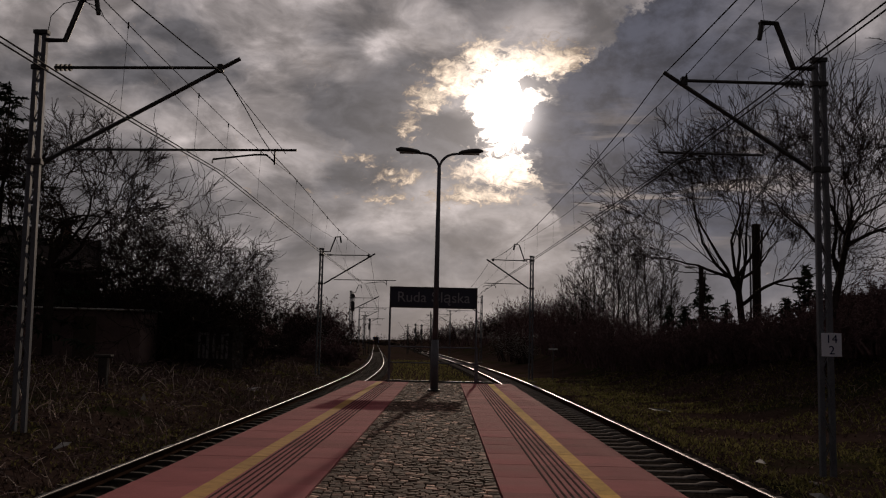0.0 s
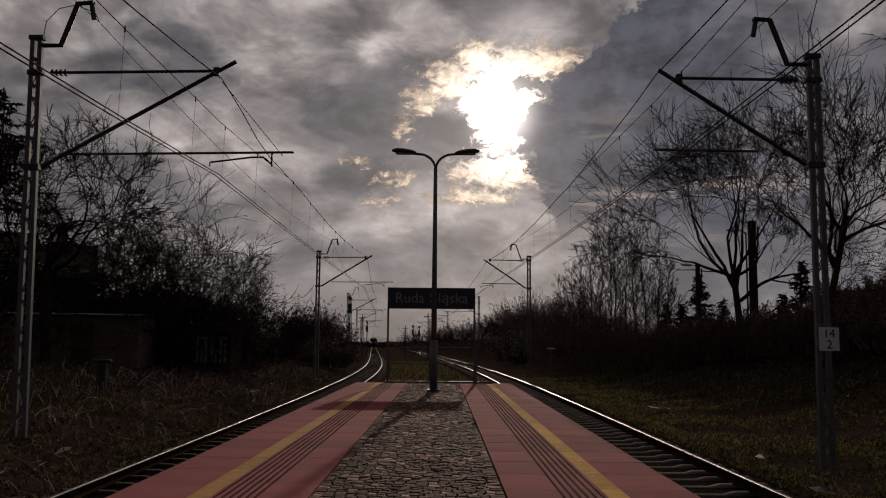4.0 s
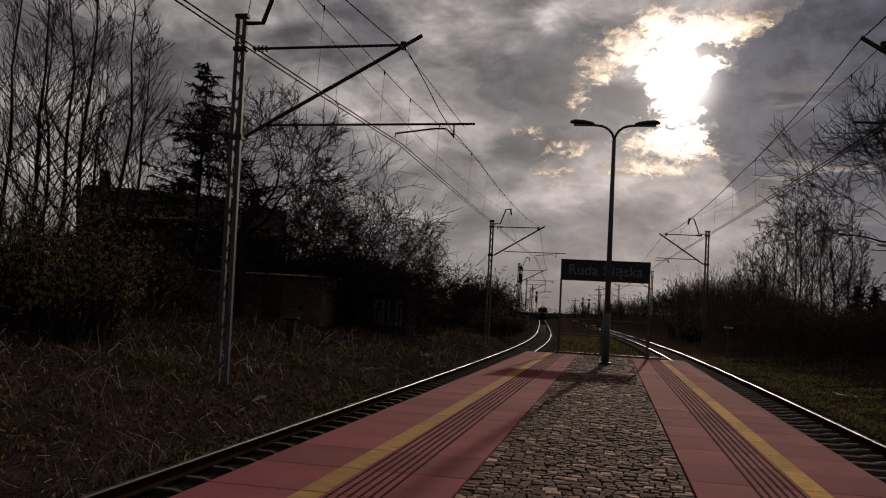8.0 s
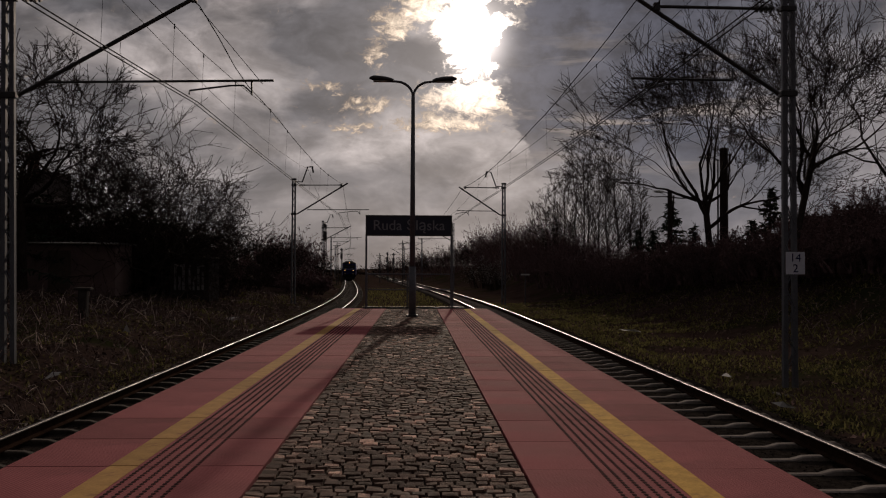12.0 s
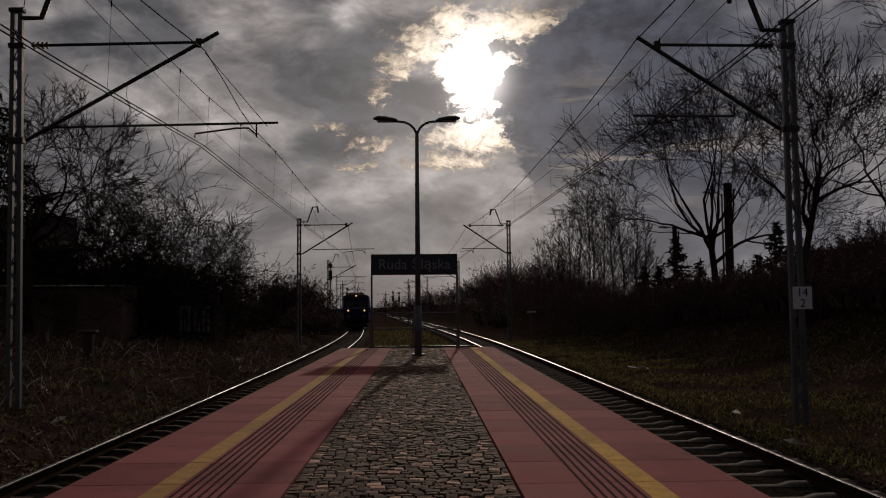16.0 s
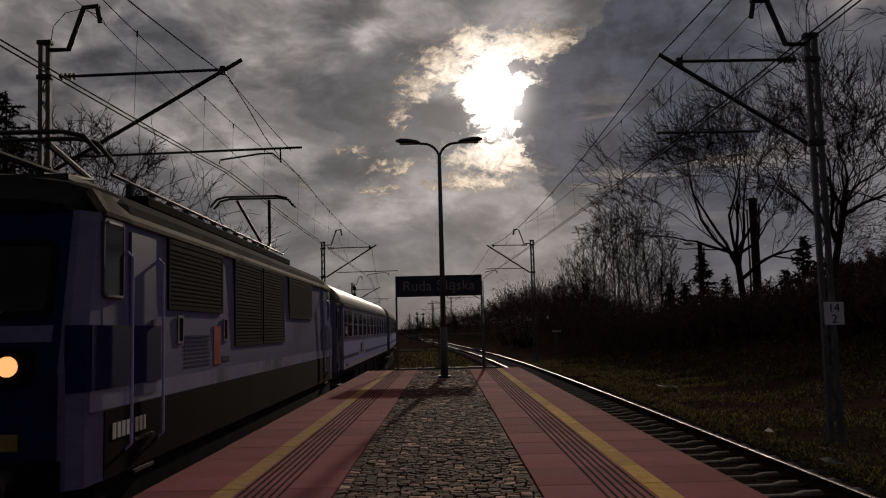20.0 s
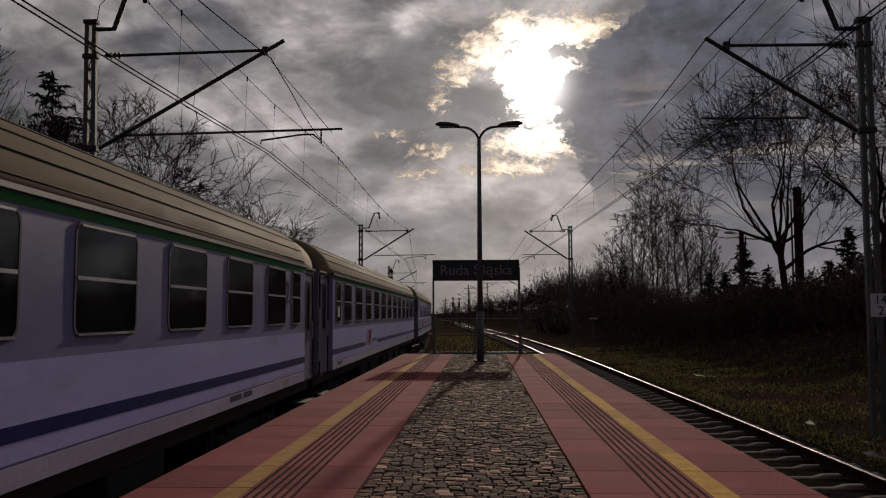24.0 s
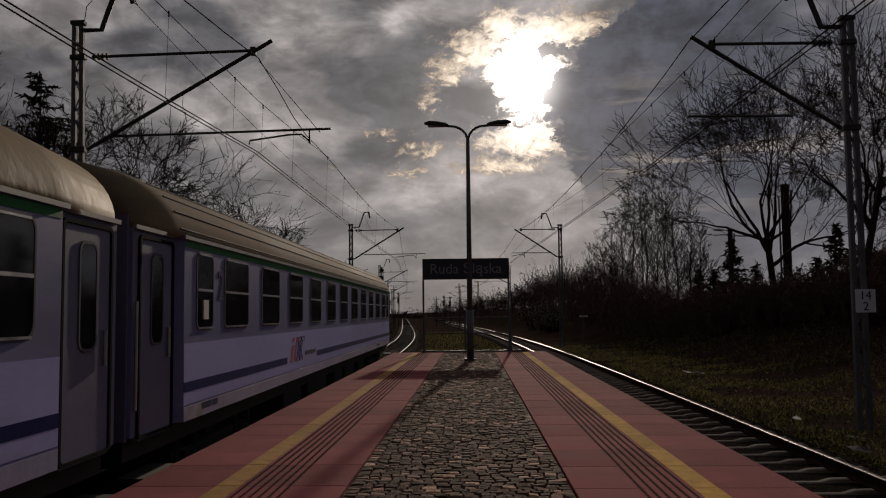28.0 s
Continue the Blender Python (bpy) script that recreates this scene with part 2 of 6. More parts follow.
def mat(name, low, high, rough=0.8, metal=0.0, scale=6.0, fine=60.0, bump=0.3, depth=0.01, spread=0.0, stain=None, stain_at=0.6, stretch=(1, 1, 1), gloss=0.5, emit=0.0, per="random", rare=0.0, knurl=0.0, leaf=0.0):
    """A surface whose colour wanders between low and high at two scales, with relief, per-piece spread and stains."""
    if name in MATS:
        return MATS[name]
    m = bpy.data.materials.new(name)
    m.use_nodes = True
    t = m.node_tree
    n = Nodes(t)
    shader = t.nodes["Principled BSDF"]
    p = n.vec("MULTIPLY", n.add("ShaderNodeTexCoord").outputs["Object"], stretch)
    a = n.noise(p, scale, 4, 0.6)
    b = n.noise(p, fine, 3, 0.6)
    f = n.math("ADD", n.math("MULTIPLY", a, 0.6), n.math("MULTIPLY", b, 0.4))
    col = n.mix(n.ramp(f, 0.32, 0.68), low, high)
    if stain:
        col = n.mix(n.ramp(n.noise(n.vec("ADD", p, (9, 4, 2)), scale * 0.45, 5, 0.65), stain_at, stain_at + 0.14), col, stain)
    if spread:
        r = n.add("ShaderNodeObjectInfo").outputs["Random"] if per == "random" else n.add("ShaderNodeNewGeometry").outputs["Random Per Island"]
        k = n.math("ADD", n.math("MULTIPLY", r, 2 * spread), 1 - spread)
        # a few pieces far brighter: pale stones, and painted glints on stems and leaves
        if rare:
            k = n.math("ADD", k, n.math("MULTIPLY", n.math("POWER", r, 14.0), rare))
        col = n.vec("SCALE", col, scale=k)
    n.plug(shader.inputs["Base Color"], col)
    n.plug(shader.inputs["Roughness"], n.ramp(f, 0.3, 0.7, max(0.02, rough - 0.08), min(1.0, rough + 0.08)))
    shader.inputs["Metallic"].default_value = metal
    shader.inputs["Specular IOR Level"].default_value = gloss
    if knurl:
        kx, ky, _ = n.split(n.vec("SCALE", n.add("ShaderNodeTexCoord").outputs["Object"], scale=knurl))
        dots = n.ramp(n.math("MULTIPLY", n.math("SINE", kx), n.math("SINE", ky)), -0.5, 0.6)
        f = n.math("ADD", f, n.math("MULTIPLY", dots, 0.5))
        # dips between the dots are darkened in the colour too, as painted shade
        col = n.vec("SCALE", col, scale=n.math("ADD", n.math("MULTIPLY", dots, 0.28), 0.84))
        n.plug(shader.inputs["Base Color"], col)
    if bump:
        bn = n.add("ShaderNodeBump")
        bn.inputs["Strength"].default_value, bn.inputs["Distance"].default_value = bump, depth
        n.plug(bn.inputs["Height"], f)
        t.links.new(bn.outputs[0], shader.inputs["Normal"])
    if leaf:
        # thin blades let light through
        through_light = n.add("ShaderNodeBsdfTranslucent")
        n.plug(through_light.inputs["Color"], col)
        both = n.add("ShaderNodeMixShader")
        both.inputs[0].default_value = leaf
        t.links.new(shader.outputs[0], both.inputs[1])
        t.links.new(through_light.outputs[0], both.inputs[2])
        t.links.new(both.outputs[0], t.nodes["Material Output"].inputs["Surface"])
    if emit:
        n.plug(shader.inputs["Emission Color"], high)
        shader.inputs["Emission Strength"].default_value = emit
    MATS[name] = m
    return m


SLAB = mat("slab_red", (0.252, 0.070, 0.076), (0.36, 0.108, 0.117), 0.95, gloss=0.045, scale=1.3, fine=70, bump=0.5, depth=0.006, spread=0.16, stain=(0.18, 0.062, 0.066), stain_at=0.5, knurl=210.0)
YELLOW = mat("yellow_paint", (0.50, 0.285, 0.07), (0.68, 0.41, 0.11), 1.0, gloss=0.05, scale=7, fine=40, bump=0.2, depth=0.004, spread=0.22, stain=(0.33, 0.17, 0.07), stain_at=0.55)
# yellow of the left stripe, duller than the right one's
YELLOWDULL = mat("dull_yellow_paint", (0.40, 0.222, 0.08), (0.54, 0.312, 0.112), 1.0, gloss=0.05, scale=7, fine=40, bump=0.2, depth=0.004, spread=0.12, stain=(0.28, 0.14, 0.075), stain_at=0.56)
# dark dots of the tactile strip, built as low raised studs
STUD = mat("dark_dot", (0.030, 0.011, 0.012), (0.06, 0.023, 0.024), 1.0, gloss=0.05, scale=20)
COBBLE = mat("cobble", (0.066, 0.042, 0.033), (0.185, 0.118, 0.093), 0.85, gloss=0.04, scale=14, fine=110, bump=0.7, depth=0.01, spread=0.5, rare=5.5)
COBBLES = mat("cobble_rest", (0.066, 0.042, 0.033), (0.185, 0.118, 0.093), 0.85, gloss=0.04, scale=14, fine=110, bump=0.7, depth=0.01, spread=0.5, per="island", rare=5.5)
SAND = mat("joint_sand", (0.028, 0.022, 0.019), (0.06, 0.047, 0.04), 1.0, gloss=0.0, scale=9)
FOOTING = mat("old_footing", (0.035, 0.03, 0.028), (0.08, 0.07, 0.065), 0.95, gloss=0.05, scale=4, fine=30, bump=0.6, depth=0.02)
CONCRETE = mat("concrete", (0.16, 0.15, 0.14), (0.30, 0.285, 0.265), 0.85, scale=3, fine=45, bump=0.4, depth=0.01, spread=0.1, stain=(0.09, 0.08, 0.07))
SLEEPER = mat("sleeper_concrete", (0.19, 0.165, 0.15), (0.32, 0.285, 0.26), 1.0, gloss=0.0, scale=4, fine=45, bump=0.4, depth=0.01, spread=0.15, stain=(0.16, 0.13, 0.11))
TIMBER = mat("old_sleeper", (0.04, 0.033, 0.028), (0.085, 0.07, 0.06), 0.9, gloss=0.05, scale=4, fine=45, bump=0.4, spread=0.2)
BALLAST = mat("ballast", (0.012, 0.010, 0.009), (0.04, 0.033, 0.029), 1.0, gloss=0.0, scale=9, fine=26, bump=1.0, depth=0.05)
RAILTOP = mat("rail_polished", (0.062, 0.05, 0.049), (0.10, 0.083, 0.081), 0.46, 1.0, scale=3, fine=30, bump=0.04, stretch=(1, 0.1, 1))
RAILWORN = mat("rail_worn", (0.036, 0.029, 0.028), (0.066, 0.054, 0.051), 0.45, 0.5, gloss=0.08, scale=3, fine=30, bump=0.08, stretch=(1, 0.1, 1))
RAILRUST = mat("rail_rust", (0.022, 0.013, 0.010), (0.05, 0.03, 0.021), 1.0, gloss=0.0, scale=5, fine=40, bump=0.3)
EARTH = mat("earth", (0.032, 0.020, 0.017), (0.066, 0.044, 0.037), 1.0, gloss=0.0, scale=0.5, fine=5, bump=1.0, depth=0.12, stain=(0.026, 0.027, 0.012), stain_at=0.5)
STEEL = mat("painted_steel", (0.065, 0.067, 0.08), (0.125, 0.13, 0.152), 0.6, 0.1, scale=2, fine=25, bump=0.12, stain=(0.12, 0.085, 0.065), stain_at=0.62)
DARKSTEEL = mat("dark_steel", (0.03, 0.03, 0.032), (0.065, 0.062, 0.062), 0.6, 0.4, scale=4, fine=30, bump=0.15)
WIRE = mat("wire_copper", (0.010, 0.009, 0.009), (0.02, 0.017, 0.016), 0.8, 0.0, gloss=0.1, scale=4, bump=0)
BARK = mat("bark", (0.022, 0.017, 0.015), (0.06, 0.046, 0.040), 1.0, gloss=0.05, scale=3, fine=24, bump=0.8, depth=0.03, stretch=(1, 1, 0.3))
TWIG = mat("twig", (0.022, 0.016, 0.014), (0.055, 0.039, 0.032), 1.0, gloss=0.05, scale=2, bump=0)
GRASSDRY = mat("dry_grass", (0.065, 0.042, 0.034), (0.16, 0.105, 0.08), 1.0, gloss=0.05, scale=1.5, bump=0, spread=0.4, per="island", rare=1.5)
GRASS = mat("grass", (0.115, 0.105, 0.038), (0.23, 0.205, 0.083), 1.0, gloss=0.0, scale=1.2, bump=0, spread=0.4, per="island", leaf=0.28)
# its rare bright stems stand in for glints
BRAMBLE = mat("bramble", (0.07, 0.046, 0.043), (0.17, 0.115, 0.105), 0.9, gloss=0.2, scale=1.3, bump=0, spread=0.45, per="island", rare=2.4)
NEEDLE = mat("needles", (0.010, 0.016, 0.008), (0.03, 0.042, 0.02), 0.9, scale=2, bump=0)


# ---- building helpers ----
class Geo:
    """Collects boxes, tubes and sheets into one mesh."""

    def __init__(self):
        self.v, self.f = [], []

    def add(self, verts, faces):
        k = len(self.v)
        self.v += [tuple(p) for p in verts]
        self.f += [tuple(i + k for i in f) for f in faces]
        return self

    def box(self, x0, x1, y0, y1, z0, z1, m=None):
        vs = [Vector((x, y, z)) for x in (x0, x1) for y in (y0, y1) for z in (z0, z1)]
        if m:
            vs = [m @ p for p in vs]
        return self.add(vs, [(0, 1, 3, 2), (4, 6, 7, 5), (0, 4, 5, 1), (2, 3, 7, 6), (0, 2, 6, 4), (1, 5, 7, 3)])

    def tube(self, p, q, r, r2=None, n=6, caps=True):
        p, q = Vector(p), Vector(q)
        r2 = r if r2 is None else r2
        w = (q - p).normalized() if (q - p).length > 1e-6 else Vector((0, 0, 1))
        a = w.cross(Vector((0, 0, 1)) if abs(w.z) < 0.9 else Vector((1, 0, 0))).normalized()
        b = w.cross(a)
        vs = []
        for c, s in ((p, r), (q, r2)):
            for i in range(n):
                t = 2 * math.pi * i / n
                vs.append(c + a * (math.cos(t) * s) + b * (math.sin(t) * s))
        fs = [(i, (i + 1) % n, n + (i + 1) % n, n + i) for i in range(n)]
        if caps:
            fs += [tuple(range(n))[::-1], tuple(range(n, 2 * n))]
        return self.add(vs, fs)

    def line(self, pts, r, n=6, r2=None):
        pts = [Vector(p) for p in pts]
        k = len(pts) - 1
        rings, a = [], None
        for i, p in enumerate(pts):
            w = (pts[min(i + 1, k)] - pts[max(i - 1, 0)]).normalized()
            if a is None:
                a = w.cross(Vector((0, 0, 1)) if abs(w.z) < 0.9 else Vector((1, 0, 0)))
            a = (a - w * a.dot(w)).normalized()
            b = w.cross(a)
            s = r if r2 is None else r + (r2 - r) * i / k
            rings.append([p + a * (math.cos(2 * math.pi * j / n) * s) + b * (math.sin(2 * math.pi * j / n) * s) for j in range(n)])
        return self.loft(rings)

    def prism(self, prof, y0, y1, m=None):
        """A closed outline of (x, z) drawn out along y."""
        k = len(prof)
        vs = [Vector((x, y0, z)) for x, z in prof] + [Vector((x, y1, z)) for x, z in prof]
        if m:
            vs = [m @ p for p in vs]
        return self.add(vs, [(i, (i + 1) % k, k + (i + 1) % k, k + i) for i in range(k)] + [tuple(range(k))[::-1], tuple(range(k, 2 * k))])

    def loft(self, rings, closed=True, caps=True):
        k = len(rings[0])
        vs = [p for r in rings for p in r]
        fs = []
        for j in range(len(rings) - 1):
            for i in range(k if closed else k - 1):
                fs.append((j * k + i, j * k + (i + 1) % k, (j + 1) * k + (i + 1) % k, (j + 1) * k + i))
        if caps:
            fs += [tuple(range(k))[::-1], tuple(range((len(rings) - 1) * k, len(rings) * k))]
        return self.add(vs, fs)

    def mesh(self, name, material, bevel=0.0, smooth=False):
        me = bpy.data.meshes.new(name)
        me.from_pydata(self.v, [], self.f)
        bm = bmesh.new()
        bm.from_mesh(me)
        if len(self.f) < 60000:
            bmesh.ops.recalc_face_normals(bm, faces=bm.faces)
        if bevel:
            sharp = [e for e in bm.edges if len(e.link_faces) == 2 and e.calc_face_angle(0) > 0.6]
            bmesh.ops.bevel(bm, geom=sharp, offset=bevel, segments=1, affect="EDGES", clamp_overlap=True)
        bm.to_mesh(me)
        bm.free()
        if smooth:
            me.shade_smooth()
        me.materials.append(material)
        return me


def part(name, geo, material, parent=None, label="", bevel=0.0, smooth=False):
    me = geo if isinstance(geo, bpy.types.Mesh) else geo.mesh(name, material, bevel, smooth)
    ob = new(name, me)
    ob.parent = parent
    if label:
        tagged(ob, label)
    return ob


def thing(name, at, label, category, group="", kind="", rz=0.0):
    """An empty at the base of a thing, which its parts hang on."""
    ob = new(name)
    ob.matrix_basis = pose(*at, 0, 0, rz)
    return tagged(ob, label, category, group, kind)


# ---- the plan ----
EDGE, STRIP = 2.75, 0.92          # platform half width, cobble half width
P0, P1 = -6.0, 31.9               # platform ends
RAIL_L, RAIL_R = -0.75, -0.68     # heads of the rails


def bend(y, y0, s=15.0, k=0.08):
    u = (y - y0) / s
    return k * s * (math.log1p(math.exp(u)) if u < 30 else u)


def left_x(y):
    return -4.33 - bend(y, 64.0)


def right_x(y):
    return 4.48 - bend(y, 60.0, 15.0, 0.07)


def ground_z(x, y):
    bed = -0.98
    lx, rx = left_x(y) - 2.2, right_x(y) + 2.6
    if x < lx:
        u = lx - x
        z = bed + 0.5 * min(u / 1.5, 1) + 0.085 * max(u - 1.2, 0) * (1 if u < 14 else 1) - 0.05 * max(u - 14, 0)
        z += 0.16 * noise.noise((x * 0.35, y * 0.35, 0)) * min(u / 2, 1) + 0.13 * noise.noise((x * 0.8, y * 0.8, 11)) * min(u / 2, 1)
    elif x > rx:
        u = x - rx
        z = bed - 0.06 + 0.02 * u + 2.9 * (lambda q: q * q * (3 - 2 * q))(min(max((u - 3.0) / 9.5, 0), 1)) + 0.02 * max(u - 12, 0)
        z += 0.14 * noise.noise((x * 0.35, y * 0.35, 5)) * min(u / 2, 1)
    else:
        z = bed
    return z


def make_ground():
    xs = sorted({round(v, 2) for v in [-900, -500, -300, -200, -140, -100, -80, 80, 100, 140, 200, 300, 500, 900] + [i * 2.0 for i in range(-34, 35)] + [i * 0.6 for i in range(-34, 40)]})
    ys = sorted({round(v, 2) for v in [-120, -60, -30, -15] + [i * 1.2 for i in range(-6, 60)] + [72 + i * 4 for i in range(30)] + [200, 220, 250, 290, 340, 400, 500, 700, 1000, 1500, 2200]})
    vs = [(x, y, ground_z(x, y)) for y in ys for x in xs]
    k = len(xs)
    fs = [(j * k + i, j * k + i + 1, (j + 1) * k + i + 1, (j + 1) * k + i) for j in range(len(ys) - 1) for i in range(k - 1)]
    ob = part("ground", Geo().add(vs, fs), EARTH, smooth=True)
    tagged(ob, "dark earth banks with dead undergrowth beside the tracks", "ground", kind="structure")


def make_track(name, xf, z, y0, y1, label, sleeper_mat, top_mat):
    track = thing(name, (0, 0, 0), label, "railway track", kind="structure")
    ys = [y0 + (y1 - y0) * (i / 90) ** 1.5 for i in range(91)]
    for side in (-1, 1):
        head, foot = [], []
        for y in ys:
            x = xf(y) + side * 0.752
            head.append([Vector((x + a, y, z + b)) for a, b in ((-0.036, -0.014), (-0.033, -0.008), (-0.027, -0.0035), (-0.015, -0.0008), (0, 0), (0.015, -0.0008), (0.027, -0.0035), (0.033, -0.008), (0.036, -0.014), (0.036, -0.03), (-0.036, -0.03))])
            foot.append([Vector((x + a, y, z + b)) for a, b in ((-0.033, -0.028), (0.033, -0.028), (0.012, -0.05), (0.012, -0.135), (0.07, -0.155), (0.07, -0.17), (-0.07, -0.17), (-0.07, -0.155), (-0.012, -0.135), (-0.012, -0.05))])
        part("rail_web", Geo().loft(foot), RAILRUST, track)
        part("rail_head", Geo().loft(head), top_mat, track)
    bed = []
    for y in ys:
        x = xf(y)
        bed.append([Vector((x + a, y, z + b)) for a, b in ((-2.4, -0.5), (-1.6, -0.25), (-1.2, -0.228), (1.2, -0.228), (1.6, -0.25), (2.4, -0.5))])
    part("ballast_bed", Geo().loft(bed, caps=False, closed=False), BALLAST, track)
    rng = random.Random(5)
    stones = Geo()
    for _ in range(7000):
        y = 2 + 40 * rng.random() ** 1.5
        x = xf(y) + rng.uniform(-1.9, 1.9)
        s = rng.uniform(0.014, 0.028)
        c = Vector((x, y, z - 0.238 + s * 0.3))
        vs = [c + Vector((rng.uniform(0.6, 1.2) * s * a, rng.uniform(0.6, 1.2) * s * b, rng.uniform(0.5, 1) * s * d)) for a, b, d in ((1, 0, 0), (-1, 0, 0), (0, 1, 0), (0, -1, 0), (0, 0, 1), (0, 0, -1))]
        stones.add(vs, [(0, 2, 4), (2, 1, 4), (1, 3, 4), (3, 0, 4), (2, 0, 5), (1, 2, 5), (3, 1, 5), (0, 3, 5)])
    tagged(part("ballast_stones", stones, BALLAST, track), kind="stuff")
    me = Geo().prism([(-1.3, -0.09), (-1.3, 0.06), (-1.22, 0.1), (-0.45, 0.08), (-0.3, 0.04), (0.3, 0.04), (0.45, 0.08), (1.22, 0.1), (1.3, 0.06), (1.3, -0.09)], -0.058, 0.058).mesh("sleeper", sleeper_mat, 0.015)
    y, k = y0 + 0.2, 0
    while y < 175 and k < 260:
        if y > -9:
            s = part("sleeper", me, None, track)
            s.matrix_basis = pose(xf(y), y, z - 0.25, 0, 0, -math.degrees(math.atan((xf(y + 0.5) - xf(y - 0.5)))))
            k += 1
        y += 0.75
    return track


def make_platform():
    body = thing("platform", (0, 0, 0), "island platform of red slabs and cobbles between two tracks", "platform", kind="structure")
    g = Geo().box(-EDGE + 0.06, EDGE - 0.06, P0, P1, -1.1, -0.085)
    part("platform_body", g, CONCRETE, body)
    part("joint_bed", Geo().box(-STRIP + 0.004, STRIP - 0.004, P0, P1 - 0.01, -0.084, -0.028), SAND, body)
    w = EDGE - STRIP
    # one slab: local x from 0 (cobbles) to w (track edge)
    slab = Geo().box(0.004, w, -0.4965, 0.4965, -0.08, 0).mesh("slab", SLAB, 0.004)
    STUD_D = {}
    for side, d in ((1, 0.0), (-1, -0.055)):
        stripe = Geo().box(w - 0.88 + d, w - 0.68 + d, -0.494, 0.494, -0.004, 0.003).mesh("yellow_stripe", YELLOW if side > 0 else YELLOWDULL)
        studs = Geo()
        for i in range(6):
            for j in range(16):
                x = w - 0.925 - i * 0.074 + d
                y = -0.465 + j * 0.062
                vs = []
                for zz, k in ((-0.002, 0.0), (0.004, 0.006)):
                    vs += [(x + sx * (0.018 - k * 0.6), y + sy * (0.021 - k * 0.6), zz) for sx, sy in ((-1, 0), (-0.5, -1), (0.5, -1), (1, 0), (0.5, 1), (-0.5, 1))]
                studs.add(vs, [(q, (q + 1) % 6, 6 + (q + 1) % 6, 6 + q) for q in range(6)] + [tuple(range(6, 12))])
        STUD_D[side] = (stripe, studs.mesh("stud_strip", STUD))
    rng = random.Random(2)
    for side in (1, -1):
        short = 0.6 if side > 0 else 0.45
        end = part("slab", Geo().box(0.004, w, P1 - short + 0.004, P1, -0.08, 0).mesh("end_slab", SLAB, 0.004), SLAB, body)
        end.matrix_basis = pose(STRIP, 0, -0.001) if side > 0 else Matrix.Translation((-STRIP, 2 * P1 - short + 0.004, -0.001)) @ Matrix.Rotation(math.pi, 4, "Z")
        y = P1 - short - 0.5
        while y > P0:
            s = part("slab", slab, SLAB, body)
            s.matrix_basis = pose(side * STRIP, y, rng.uniform(-0.003, 0.002), 0, 0, 0 if side > 0 else 180)
            part("yellow_stripe", STUD_D[side][0], None, s)
            part("stud_strip", STUD_D[side][1], STUD, s)
            y -= 1.0
    return body


def make_cobbles(body):
    rng = random.Random(3)
    shapes = []
    for _ in range(7):
        top = [(sx * (0.5 - rng.uniform(0.01, 0.06)), sy * (0.5 - rng.uniform(0.01, 0.06)), rng.uniform(-0.08, 0.08)) for sx, sy in ((-1, -1), (1, -1), (1, 1), (-1, 1))]
        mid = [(sx * 0.5, sy * 0.5, -0.25) for sx, sy in ((-1, -1), (1, -1), (1, 1), (-1, 1))]
        low = [(sx * 0.48, sy * 0.48, -1) for sx, sy in ((-1, -1), (1, -1), (1, 1), (-1, 1))]
        shapes.append([Vector(p) for p in top + mid + low] + [Vector((rng.uniform(-0.1, 0.1), rng.uniform(-0.1, 0.1), 0.07))])
    faces = [(0, 1, 12), (1, 2, 12), (2, 3, 12), (3, 0, 12)] + [(a + i, a + (i + 1) % 4, a + 4 + (i + 1) % 4, a + 4 + i) for a in (0, 4) for i in range(4)]
    meshes = [Geo().add([Vector((p.x, p.y, p.z * 1.0)) for p in s], faces).mesh("cobble", COBBLE) for s in shapes]
    rest = Geo()
    near = 0
    y = P1 - 0.08
    while y > P0 + 0.1:
        d = rng.uniform(0.086, 0.104)
        x = -STRIP + 0.006
        while x < STRIP - 0.02:
            w = rng.uniform(0.085, 0.135)
            if STRIP - 0.006 - x - w < 0.06:
                w = STRIP - 0.006 - x
            if w > 0.04:
                k = rng.randrange(7)
                m = Matrix.LocRotScale(Vector((x + w / 2, y - d / 2, rng.uniform(-0.016, 0.0))), Euler((rng.uniform(-0.10, 0.10), rng.uniform(-0.06, 0.06), rng.uniform(-0.035, 0.035))), Vector((w - 0.013, d - 0.016, 0.05)))
                if 5.5 < y < 7.6 and near < 300:
                    c = part("cobble", meshes[k], COBBLE, body)
                    c.matrix_basis = m
                    near += 1
                else:
                    rest.add([m @ p for p in shapes[k]], faces)
            x += w
        y -= d
    tagged(part("cobble_field", rest, COBBLES, body), kind="stuff")


# ---- masts, wires, lamps ----
def lattice_mast(top, base_z, width=0.2):
    """Two channels with lacing; local origin at the axis, z in world heights."""
    g = Geo()
    lo, hi = width / 2, width / 2 * 0.75
    for s in (-1, 1):
        g.loft([[Vector((s * h + a, b, z)) for a, b in ((-0.046, -0.05), (0.046, -0.05), (0.046, 0.05), (-0.046, 0.05))] for z, h in ((base_z, lo), (top, hi))])
    return g


def lacing(top, base_z, width=0.2):
    bars = []
    z, k = base_z + 0.3, 0
    while z < top - 0.5:
        h = width / 2 * (1 - 0.25 * (z - base_z) / (top - base_z))
        for b in (-0.052, 0.052):
            s = 1 if k % 2 else -1
            bars.append(Geo().tube((s * h, b, z), (-s * h, b, z + 0.42), 0.014, n=4))
        z += 0.42
        k += 1
    return bars


